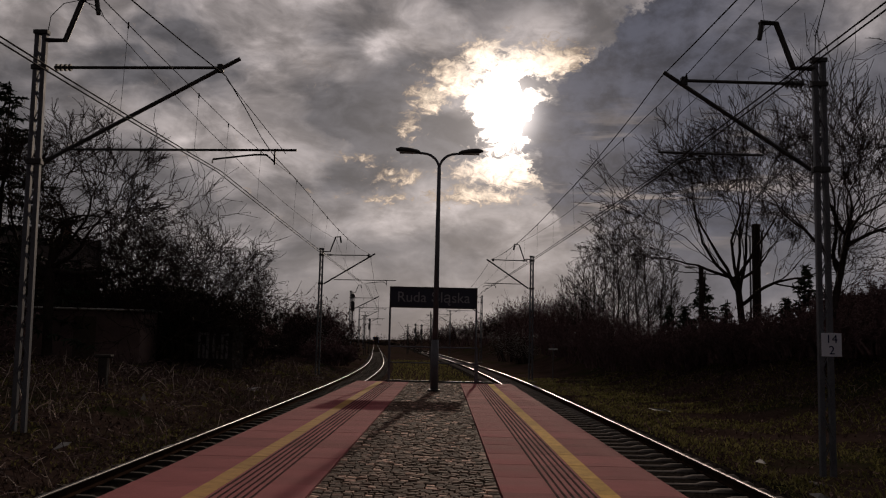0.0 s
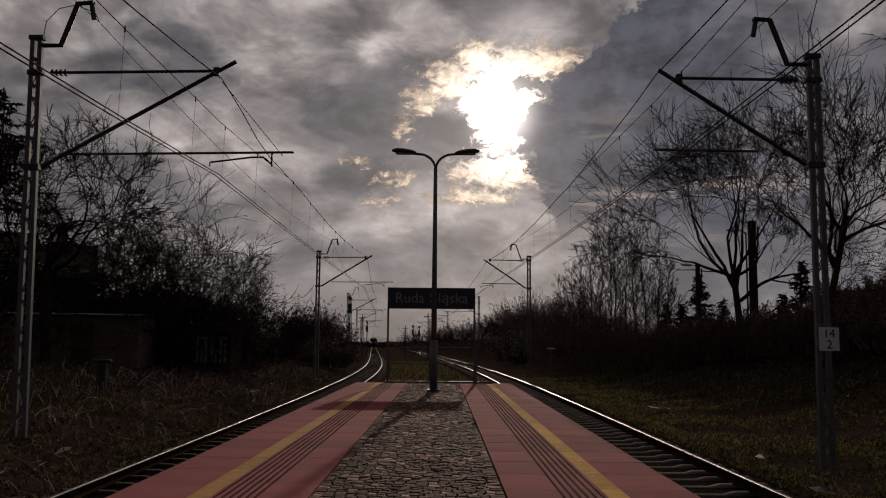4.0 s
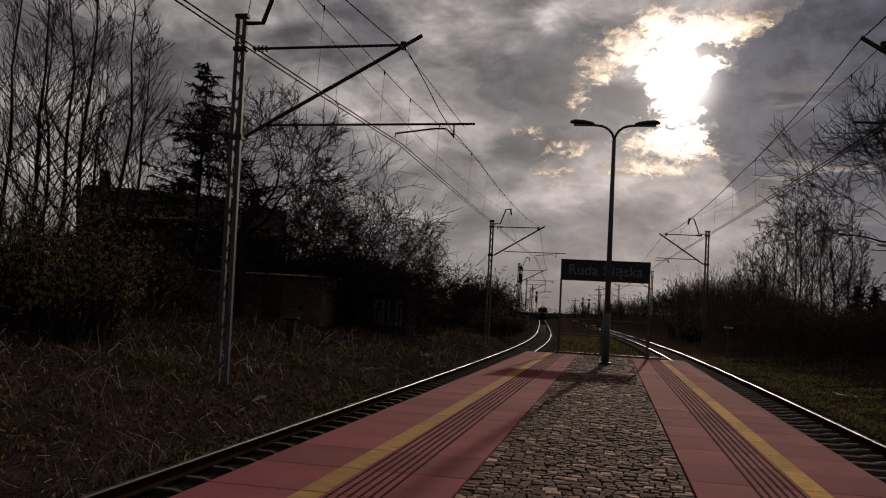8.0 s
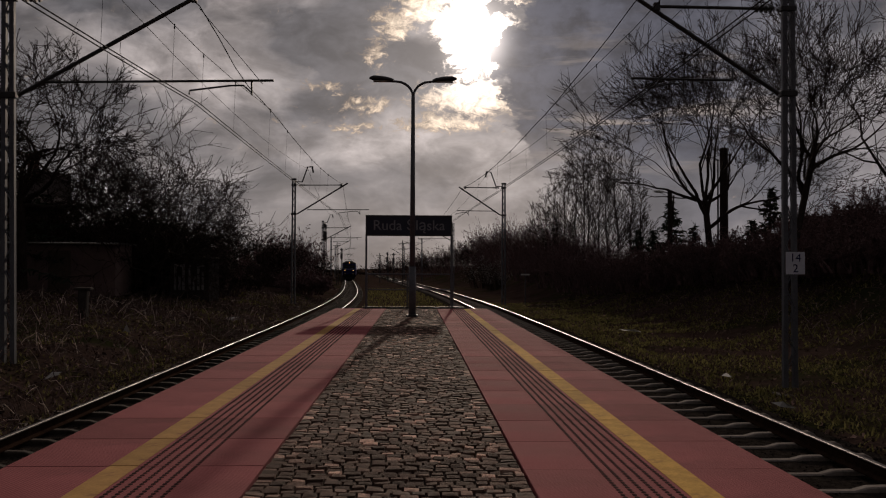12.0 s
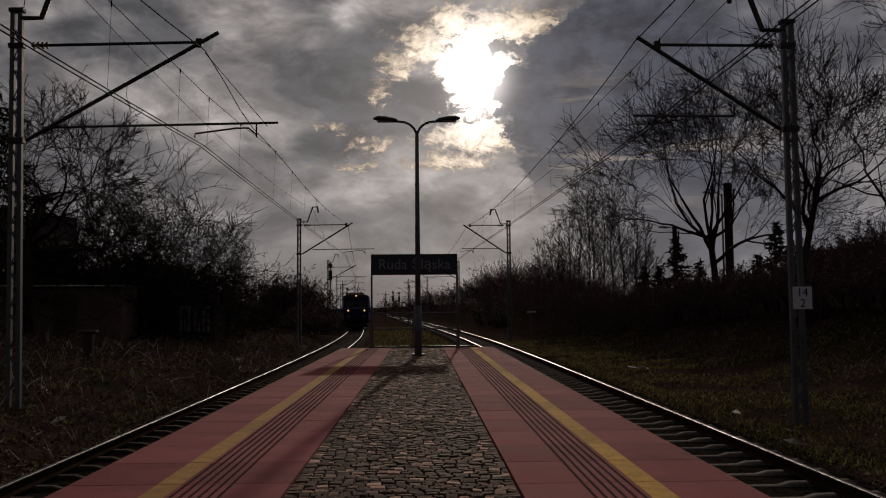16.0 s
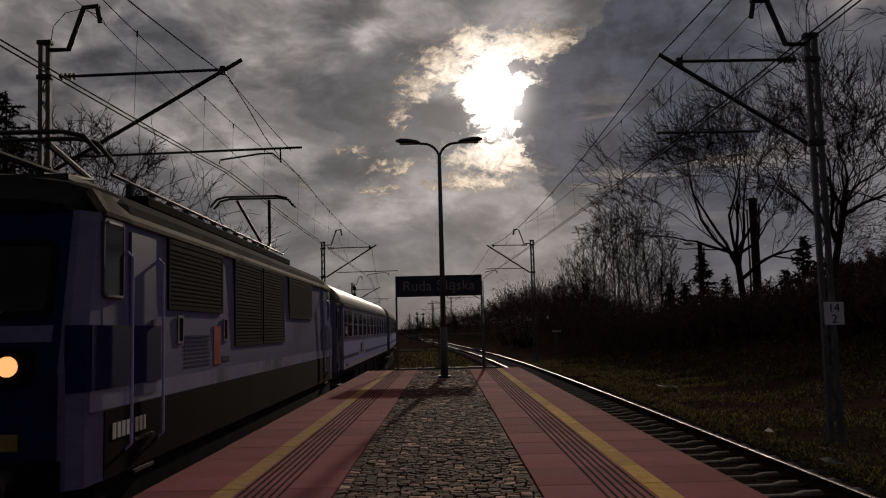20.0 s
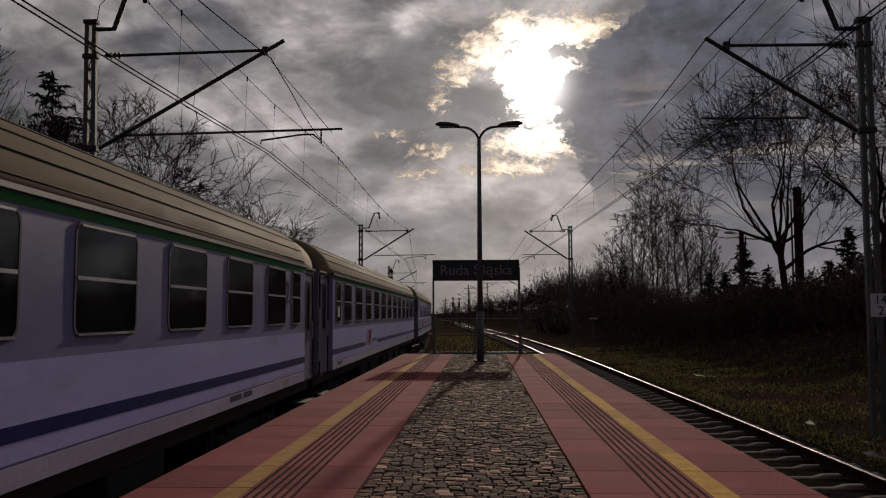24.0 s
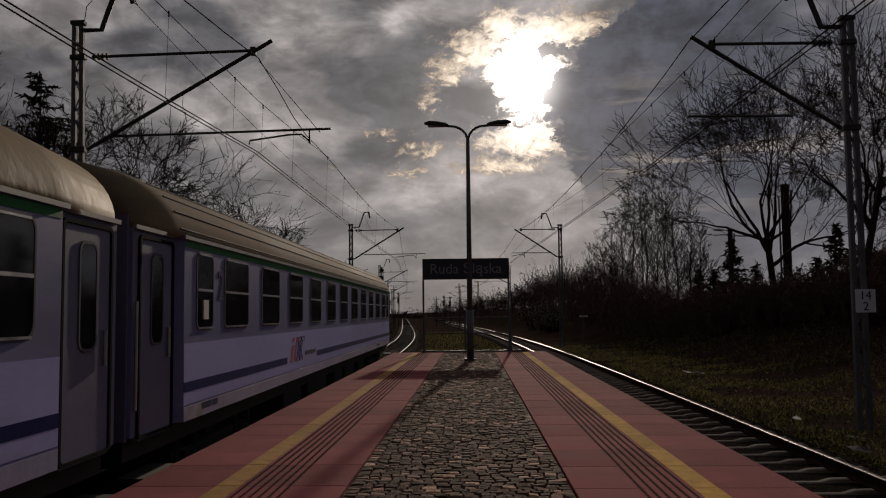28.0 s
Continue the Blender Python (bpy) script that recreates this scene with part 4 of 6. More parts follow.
def make_coach(ribbed, green, wins, band, label, tan=False):
    """A coach 26.1 m long, its middle at the origin, standing on the rail heads."""
    car = thing("passenger_coach", (0, 0, 0), label, "railway coach", "coaches of the train")
    L, hw, EAVE = 13.05, 1.425, 2.985
    D = 1.15          # length of the drawn-in end with the doors
    lower = []
    for y, w in ((-L, hw - 0.09), (-L + D, hw - 0.09), (-L + D + 0.06, hw), (L - D - 0.06, hw), (L - D, hw - 0.09), (L, hw - 0.09)):
        z0 = 1.05
        lower.append([Vector((a, y, z)) for a, z in ((-w, z0), (-w, EAVE), (w, EAVE), (w, z0))])
    part("body", Geo().loft(lower), HULL, car)
    roof_mat = ROOF if ribbed else (ROOFTAN if tan else ROOFGREY)
    rings = [[Vector((a * (w / hw), y, z)) for a, z in car_section(hw - 0.005, EAVE, top, 28, 0.92, 0.96)] for y, w, top in ((-L, hw - 0.1, 3.74), (-L + D, hw - 0.02, 3.80), (L - D, hw - 0.02, 3.80), (L, hw - 0.1, 3.74))]
    part("roof", Geo().loft(rings), roof_mat, car, smooth=True)
    if ribbed:
        prof = car_section(hw - 0.022, EAVE, 3.803, 28, 0.92, 0.96)
        for i in (1, 3, 5, 7, 10, 14, 18, 21, 23, 25, 27):
            x, z = prof[i]
            part("roof_rib", Geo().tube((x, -L + D, z), (x, L - D, z), 0.011, n=6), UNDER, car)
    for s in (-1, 1):
        part("gutter", Geo().box(s * (hw + 0.012) - 0.02, s * (hw + 0.012) + 0.02, -L + D, L - D, EAVE - 0.01, EAVE + 0.03), GUTTER, car)
        part("end_gutter", Geo().box(s * (hw - 0.07) - 0.02, s * (hw - 0.07) + 0.02, -L, -L + D - 0.02, EAVE - 0.01, EAVE + 0.03), GUTTER, car)
        part("end_gutter", Geo().box(s * (hw - 0.07) - 0.02, s * (hw - 0.07) + 0.02, L - D + 0.02, L, EAVE - 0.01, EAVE + 0.03), GUTTER, car)
        side_panel("cant_line", car, s, hw, -L + D + 0.07, L - D - 0.07, EAVE - 0.09, EAVE - 0.018, GREEN if green else (ORANGE if band else HULL))
        side_panel("white_band", car, s, hw, -L + D + 0.07, L - D - 0.07, 1.22, 1.87, WHITE if not band else HULL)
        if band:
            side_panel("upper_band", car, s, hw, -L + D + 0.07, L - D - 0.07, 1.9, EAVE - 0.1, WHITE)
        side_panel("blue_stripe", car, s, hw, -L + D + 0.07, -6.6, 1.355, 1.46, STRIPE, 0.008)
        side_panel("blue_stripe", car, s, hw, -3.8, L - D - 0.07, 1.355, 1.46, STRIPE, 0.008)
        side_panel("sill_band", car, s, hw, -L + D + 0.07, L - D - 0.07, 1.05, 1.2, SKIRT, 0.006)
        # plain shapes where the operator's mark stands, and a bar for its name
        def slanted(geo, colour):
            ob = part("mark", geo, colour, car)
            ob.matrix_basis = pose(0, 0, 0) if s > 0 else pose(0, -11.6, 0, 0, 0, 180)

        hook = [(-6.05, 1.36), (-5.78, 1.36), (-5.745, 1.43), (-5.9, 1.43), (-5.76, 1.7), (-5.61, 1.7), (-5.575, 1.77), (-5.85, 1.77)]
        slanted(pane_geo(hw + 0.002, hw + 0.009, [(-6.35, 1.36), (-6.21, 1.36), (-6.07, 1.64), (-6.21, 1.64)]), RED)
        slanted(pane_geo(hw + 0.002, hw + 0.009, [(-6.18, 1.69), (-6.04, 1.69), (-6.0, 1.77), (-6.14, 1.77)]), RED)
        slanted(pane_geo(hw + 0.002, hw + 0.0085, hook[:4]).add(pane_geo(hw + 0.002, hw + 0.0085, [hook[0], hook[3], hook[4], hook[7]]).v, pane_geo(0, 1, hook[:4]).f).add(pane_geo(hw + 0.002, hw + 0.0085, hook[4:]).v, pane_geo(0, 1, hook[:4]).f), RED)
        for shift in (0.24, 0.46):
            slanted(Geo().line([(hw + 0.006, u + shift, v) for u, v in hook + hook[:1]], 0.007, 4), INK)
        for y0, w in ((-5.05, 0.3), (-4.7, 0.75)):
            side_panel("name_bar", car, s, hw, y0, y0 + w, 1.43, 1.5, INK, 0.009)
        for j in range(10 if band else 11):
            put_window(car, wins, hw + 0.004, -9.35 + 2.0778 * j if band else -9.75 + 1.95 * j, 2.44, s)
        for e in (-1, 1):
            put_window(car, WIN_NARROW, hw + 0.004, e * 11.12, 2.44, s)
            side_panel("end_panel", car, s, hw - 0.09, min(e * (L - D + 0.01), e * (L - 0.005)), max(e * (L - D + 0.01), e * (L - 0.005)), 1.06, EAVE - 0.02, DOORPAINT)
            # door, set into the drawn-in end
            door = part("door", Geo().box(s * (hw - 0.125) - 0.025, s * (hw - 0.125) + 0.05, e * 12.45 - 0.43, e * 12.45 + 0.43, 1.0, 2.9), DOORPAINT, car, bevel=0.01)
            dw = part("door_window", DOOR_WIN[0], None, door)
            dw.matrix_basis = pose(s * (hw - 0.07), e * 12.45, 2.33, 0, 0, 0 if s > 0 else 180)
            dp = part("door_pane", DOOR_WIN[1], None, door)
            dp.matrix_basis = dw.matrix_basis.copy()
            part("door_handle", Geo().tube((s * (hw - 0.05), e * 12.45 + 0.3, 1.75), (s * (hw - 0.05), e * 12.45 + 0.3, 2.05), 0.018, n=6), ALU, door)
            part("grab_rail", Geo().tube((s * (hw - 0.06), e * 12.45 - 0.55, 1.3), (s * (hw - 0.06), e * 12.45 - 0.55, 2.3), 0.016, n=6), ALU, car)
            part("step", Geo().box(s * 1.3 - 0.16, s * 1.3 + 0.12, e * 12.45 - 0.42, e * 12.45 + 0.42, 0.62, 0.66), UNDER, car)
            part("door_seal", ring_geo(s * (hw - 0.088), s * (hw - 0.06), round_rect(e * 12.45 - 0.47, e * 12.45 + 0.47, 1.02, 2.93, 0.06), round_rect(e * 12.45 - 0.435, e * 12.45 + 0.435, 1.05, 2.9, 0.05)), RUBBER, car)
        for e in (-1, 1):
            digit = part("class_digit", CLASS_TWO, None, car)
            digit.matrix_basis = pose(s * (hw + 0.004), e * 10.5, 2.5, 90, 0, 90 if s > 0 else -90)
        side_panel("notice", car, s, hw + 0.012, -11.2, -11.02, 2.12, 2.34, PAPER, 0.006)
        for y0, w in ((-11.2, 0.35), (-10.8, 0.2), (7.4, 0.5), (8.0, 0.4)):
            side_panel("number_bar", car, s, hw, y0, y0 + w, 1.12, 1.19, INK, 0.009)
    for e in (-1, 1):
        g = Geo()
        for k in range(5):
            g.box(-0.62, 0.62, e * (L + 0.02 + 0.045 * k) - 0.016, e * (L + 0.02 + 0.045 * k) + 0.016, 1.15, 3.45)
        part("gangway_bellows", g, RUBBER, car)
        part("end_wall", Geo().box(-1.3, 1.3, e * L - 0.03, e * L + 0.03, 1.02, 3.1), DOORPAINT, car)
    part("underframe", Geo().box(-1.25, 1.25, -L + 0.05, L - 0.05, 0.82, 1.06), UNDER, car)
    for y, w, h in ((-5.0, 1.6, 0.5), (-2.4, 2.2, 0.42), (0.6, 1.2, 0.55), (2.6, 1.8, 0.45), (5.2, 1.4, 0.5)):
        part("equipment_box", Geo().box(-1.2, 1.2, y - w / 2, y + w / 2, 0.85 - h, 0.83), UNDER, car, bevel=0.03)
    bogies(car, (-9.4, 9.4))
    buffers(car, ((-L, -1), (L, 1)))
    g = Geo()
    for k in range(3):
        g.box(-0.22 + 0.0, 0.22, -8.3 + k * 8.2, -7.7 + k * 8.2, 3.78, 3.88)
    part("roof_vent", g, ROOFGREY, car)
    return car


def grille(car, side, x, y0, y1, z0, z1, label=""):
    g = part("grille", ring_geo(side * (x - 0.01), side * (x + 0.01), [(y0, z0), (y1, z0), (y1, z1), (y0, z1)], [(y0 + 0.05, z0 + 0.05), (y1 - 0.05, z0 + 0.05), (y1 - 0.05, z1 - 0.05), (y0 + 0.05, z1 - 0.05)]), LOUVRE, car, label)
    part("grille_back", Geo().box(side * (x - 0.02) - 0.006, side * (x - 0.02) + 0.026, y0 + 0.04, y1 - 0.04, z0 + 0.04, z1 - 0.04), RUBBER, g)
    n = int((z1 - z0 - 0.1) / 0.05)
    for i in range(n):
        z = z0 + 0.06 + i * 0.05
        part("slat", Geo().box(side * (x + 0.004) - 0.006, side * (x + 0.004) + 0.006, y0 + 0.05, y1 - 0.05, z, z + 0.016), LOUVRE, g)


def make_loco():
    car = thing("locomotive", (0, 0, 0), "blue and lavender electric locomotive with lit headlights and a raised pantograph", "locomotive")
    H, hw = 8.2, 1.45
    rings = []
    for y, w, inset in ((-H, 1.34, 0), (-H + 0.14, 1.44, 0), (-H + 0.5, hw, 0), (H - 0.5, hw, 0), (H - 0.14, 1.44, 0), (H, 1.34, 0)):
        rake = 0.28 if abs(y) > H - 0.3 else 0.0
        s = 1 if y < 0 else -1
        ring = []
        for a, z in ((-w, 0.95), (-w, 1.9), (-w * 0.985, 3.3), (w * 0.985, 3.3), (w, 1.9), (w, 0.95)):
            ring.append(Vector((a, y + s * rake * max(0, (z - 1.9) / 1.4), z)))
        rings.append(ring)
    part("body", Geo().loft(rings), LOCOHULL, car)
    rr = [[Vector((a * k, y, z)) for a, z in car_section(hw, 3.3, top, 10)] for y, k, top in ((-H + 0.22, 0.86, 3.42), (-H + 0.8, 0.97, 3.72), (-H + 1.2, 1.0, 3.78), (H - 1.2, 1.0, 3.78), (H - 0.8, 0.97, 3.72), (H - 0.22, 0.86, 3.42))]
    part("roof", Geo().loft(rr), LOCOGREY, car)
    for s in (-1, 1):
        part("roof_edge", Geo().prism([(s * 1.445, 3.27), (s * 1.465, 3.28), (s * 1.465, 3.32), (s * 1.33, 3.53), (s * 1.28, 3.49), (s * 1.40, 3.30)], -H + 0.5, H - 0.5), LOCOEDGE, car, "pale cream sloping roof edge")
        part("skirt", Geo().box(s * 1.38 - 0.04, s * 1.38 + 0.04, -H + 0.4, H - 0.4, 0.62, 1.62 - 0.1), LOCOGREY, car)
        # livery bands
        for y0, y1 in ((-H + 0.2, -H + 2.02), (H - 2.02, H - 0.2)):
            side_panel("navy_band", car, s, hw, y0, y1, 1.74, 2.3, NAVY, 0.019)
        side_panel("white_line", car, s, hw, -H + 0.2, H - 0.2, 1.56, 1.74, LOCOWHITE, 0.006)
        side_panel("dark_sole", car, s, hw, -H + 0.52, H - 0.52, 0.96, 1.55, LOCOGREY, 0.01)
        w = window_meshes(0.5, 0.72, 0.06, None)
        for e in (-1, 1):
            put_window(car, w, hw + 0.003, e * (H - 0.72), 2.92 - 0.02, s)
            d0 = e * (H - 1.5)
            door = side_panel("cab_door", car, s, hw + 0.002, d0 - 0.36, d0 + 0.36, 1.62, 3.2, CABDOOR, 0.012)
            part("door_handle", Geo().box(s * (hw + 0.02) - 0.015, s * (hw + 0.02) + 0.015, d0 + 0.22, d0 + 0.32, 2.3, 2.36), ALU, door)
            for k in (-0.46, 0.46):
                part("grab_rail", Geo().line([(s * (hw + 0.005), d0 + k, 3.0), (s * (hw + 0.06), d0 + k, 2.95), (s * (hw + 0.06), d0 + k, 1.2), (s * (hw + 0.005), d0 + k, 1.15)], 0.016, 6), WHITE, car)
            for z in (0.55, 0.9, 1.2):
                part("step", Geo().box(s * 1.42 - 0.1, s * 1.42 + 0.06, d0 - 0.28, d0 + 0.28, z, z + 0.03), UNDER, car)
        grille(car, s, hw + 0.004, -H + 2.3, -H + 4.65, 2.48, 3.26)
        grille(car, s, hw + 0.004, -H + 5.35, -H + 7.25, 2.02, 3.28)
        grille(car, s, hw + 0.004, -H + 7.35, -H + 9.25, 2.02, 3.28)
        grille(car, s, hw + 0.004, -H + 9.8, -H + 12.7, 2.48, 3.26)
        for y in (-H + 2.75, -H + 4.8):
            bx = part("side_box", ring_geo(s * (hw + 0.002), s * (hw + 0.012), round_rect(y - 0.11, y + 0.11, 2.1, 2.42, 0.02), round_rect(y - 0.08, y + 0.08, 2.13, 2.39, 0.02)), ALU, car)
            part("side_box_cover", pane_geo(s * (hw - 0.004), s * (hw + 0.005), round_rect(y - 0.085, y + 0.085, 2.125, 2.395, 0.02)), RUBBER, bx)
        side_panel("mark", car, s, hw, -H + 4.2, -H + 4.55, 1.8, 2.3, RED, 0.006, "plain red shape of the operator's mark")
        side_panel("mark_bar", car, s, hw, -H + 4.62, -H + 5.0, 1.83, 1.9, INK, 0.006)
        for k in range(8):
            side_panel("vent_slit", car, s, hw, -H + 2.9, -H + 4.0, 1.82 + k * 0.05, 1.84 + k * 0.05, INK, 0.005)
        for k, wd in enumerate((0.1, 0.1, 0.1, 0.1, 0.05, 0.1, 0.1, 0.08)):
            side_panel("number_bar", car, s, hw, -H + 0.7 + k * 0.115, -H + 0.7 + k * 0.115 + wd * 0.8, 1.28, 1.42, PAPER, 0.016)
    # cab front
    f = -H
    part("cab_face", Geo().add([(-1.27, f - 0.012, 1.0), (1.27, f - 0.012, 1.0), (1.27, f - 0.012, 1.9), (-1.27, f - 0.012, 1.9), (-1.27, f + 0.1, 1.0), (1.27, f + 0.1, 1.0), (1.27, f + 0.1, 1.9), (-1.27, f + 0.1, 1.9)], [(0, 1, 2, 3), (4, 7, 6, 5), (0, 4, 5, 1), (1, 5, 6, 2), (2, 6, 7, 3), (3, 7, 4, 0)]), NAVY, car)
    tilt = Matrix.Translation((0, f - 0.012, 1.9)) @ Matrix.Rotation(-math.atan2(0.28, 1.4), 4, "X")
    part("cab_upper", Geo().box(-1.26, 1.26, -0.004, 0.06, 0.0, 1.42, tilt), NAVY, car)
    part("pale_band", Geo().box(-1.2, 1.2, -0.012, 0.0, 0.27, 0.41, tilt), LOCOHULL, car)
    for s in (-1, 1):
        for e in (-1, 1):
            corner = [[Vector((s * (w + k), e * (H - d + k), z)) for k, z in ((0.012, 1.74), (0.012, 2.3), (-0.02, 2.3), (-0.02, 1.74))] for d, w in ((-0.004, 1.335), (0.14, 1.44), (0.21, 1.45))]
            part("navy_corner", Geo().loft(corner), NAVY, car)
        ws = part("windscreen", ring_geo(-0.012, 0.02, round_rect(-0.56, 0.56, -0.34, 0.34, 0.08), round_rect(-0.51, 0.51, -0.29, 0.29, 0.06)), RUBBER, car)
        ws.matrix_basis = tilt @ pose(s * 0.62, -0.01, 0.82, 0, 0, -90)
        part("pane", pane_geo(-0.01, 0.008, round_rect(-0.52, 0.52, -0.3, 0.3, 0.06)), GLASS, ws)
        part("wiper", Geo().tube((0.03, -0.3, -0.36), (0.03, 0.15, -0.3), 0.01, n=5), ALU, ws)
        hl = part("headlight", ring_geo(-0.03, 0.03, round_rect(-0.27, 0.27, -0.15, 0.15, 0.06), round_rect(-0.22, 0.22, -0.11, 0.11, 0.05)), LOCOGREY, car)
        hl.matrix_basis = pose(s * 0.8, f - 0.03, 2.02 - 0.05, 0, 0, -90)
        part("reflector", pane_geo(-0.02, 0.0, round_rect(-0.225, 0.225, -0.115, 0.115, 0.05)), RUBBER, hl)
        part("bulb", Geo().tube((0.0, s * 0.07, 0), (0.025, s * 0.07, 0), 0.085, n=14), GLOW, hl)
        part("marker_lamp", Geo().box(s * 0.8 - 0.16, s * 0.8 + 0.16, f - 0.04, f + 0.05, 1.28, 1.42), mat("marker_yellow", (0.2, 0.14, 0.04), (0.3, 0.22, 0.07), 0.5, bump=0), car, bevel=0.01)
    part("top_light", Geo().tube((0, f + 0.2, 3.55), (0, f + 0.32, 3.55), 0.14, n=14), LOCOGREY, car)
    part("top_bulb", Geo().tube((0, f + 0.185, 3.55), (0, f + 0.205, 3.55), 0.085, n=14), GLOW, car)
    part("buffer_beam", Geo().box(-1.3, 1.3, f - 0.03, f + 0.1, 0.72, 1.2), LOCOGREY, car, bevel=0.01)
    part("coupling", Geo().tube((0, f, 0.98), (0, f - 0.35, 0.85), 0.06, n=8), UNDER, car)
    part("snow_plough", Geo().prism([(-1.2, 0.2), (-1.2, 0.55), (1.2, 0.55), (1.2, 0.2)], f + 0.1, f + 0.2), UNDER, car)
    buffers(car, ((-H, -1), (H, 1)))
    bogies(car, (-4.4, 4.4))
    part("underframe", Geo().box(-1.2, 1.2, -2.6, 2.6, 0.4, 0.95), UNDER, car, bevel=0.03)
    # roof gear
    g = Geo().box(-0.85, 0.85, -H + 3.4, H - 3.0, 3.78, 3.92)
    part("roof_duct", g, LOCOGREY, car, bevel=0.02)
    for y in [-H + 3.6 + 0.8 * i for i in range(11)]:
        part("roof_insulator", Geo().tube((0.55, y, 3.9), (0.55, y, 4.1), 0.05, n=8), DARKSTEEL, car)
    part("bus_bar", Geo().tube((0.55, -H + 3.0, 4.12), (0.55, H - 2.2, 4.12), 0.022, n=6), DARKSTEEL, car)
    for y, h in ((H - 1.6, 0.24), (H - 3.4, 0.18)):
        part("roof_box", Geo().box(-0.5, 0.5, y - 0.4, y + 0.4, 3.76, 3.8 + h), LOCOGREY, car, bevel=0.02)
    for y0, raised in ((-H + 2.2, False), (H - 2.6, True)):
        p = part("pantograph", Geo().box(-0.6, 0.6, y0 - 0.5, y0 + 0.5, 3.84, 3.9), DARKSTEEL, car)
        top = 5.42 if raised else 4.3
        elbow = (4.45, 0.95) if raised else (4.15, 1.3)
        for s in (-1, 1):
            part("lower_arm", Geo().tube((s * 0.25, y0 - 0.35, 3.9), (s * 0.1, y0 + elbow[1], elbow[0]), 0.05, n=6), DARKSTEEL, p)
            part("upper_arm", Geo().tube((s * 0.1, y0 + elbow[1], elbow[0]), (s * 0.38, y0 - 0.5, top - 0.08), 0.036, n=6), DARKSTEEL, p)
            part("collector_bar", Geo().line([(-0.98, y0 - 0.5 + s * 0.17, top - 0.24), (-0.82, y0 - 0.5 + s * 0.17, top - 0.05), (-0.6, y0 - 0.5 + s * 0.17, top), (0.6, y0 - 0.5 + s * 0.17, top), (0.82, y0 - 0.5 + s * 0.17, top - 0.05), (0.98, y0 - 0.5 + s * 0.17, top - 0.24)], 0.026, 6), DARKSTEEL, p)
            part("base_insulator", Geo().tube((s * 0.45, y0 - 0.4, 3.74), (s * 0.45, y0 - 0.4, 3.86), 0.08, n=8), DARKSTEEL, p)
    return car


def make_train():
    loco = make_loco()
    TRAIN.append((loco, 8.0, RAIL_L))
    first = make_coach(False, False, WIN_SMOOTH, False, "lavender and white passenger coach with a smooth grey roof")
    ribbed = make_coach(True, True, WIN_BIG, False, "lavender and white passenger coach with ribbed tan roof")
    pale = make_coach(True, False, WIN_BIG, True, "pale passenger coach with a lavender lower band and ribbed roof")
    for s in (-1, 1):
        v = side_panel("vent_plate", first, s, 1.425, -4.45, -3.95, 1.30, 1.86, FRAME, 0.01)
        for k in range(9):
            side_panel("vent_slat", v, s, 1.425, -4.42, -3.98, 1.315 + k * 0.06, 1.35 + k * 0.06, PAPER, 0.02)
    sleek = make_coach(False, True, WIN_BIG, False, "lavender and white passenger coach with a smooth streaked tan roof", True)
    row = [first, ribbed, copy_thing(ribbed, pose(0, 0, 0)), copy_thing(ribbed, pose(0, 0, 0)), pale, sleek, copy_thing(ribbed, pose(0, 0, 0))]
    for i, car in enumerate(row):
        TRAIN.append((car, 17.4 + 26.42 * (i + 0.5), RAIL_L))


make_train()


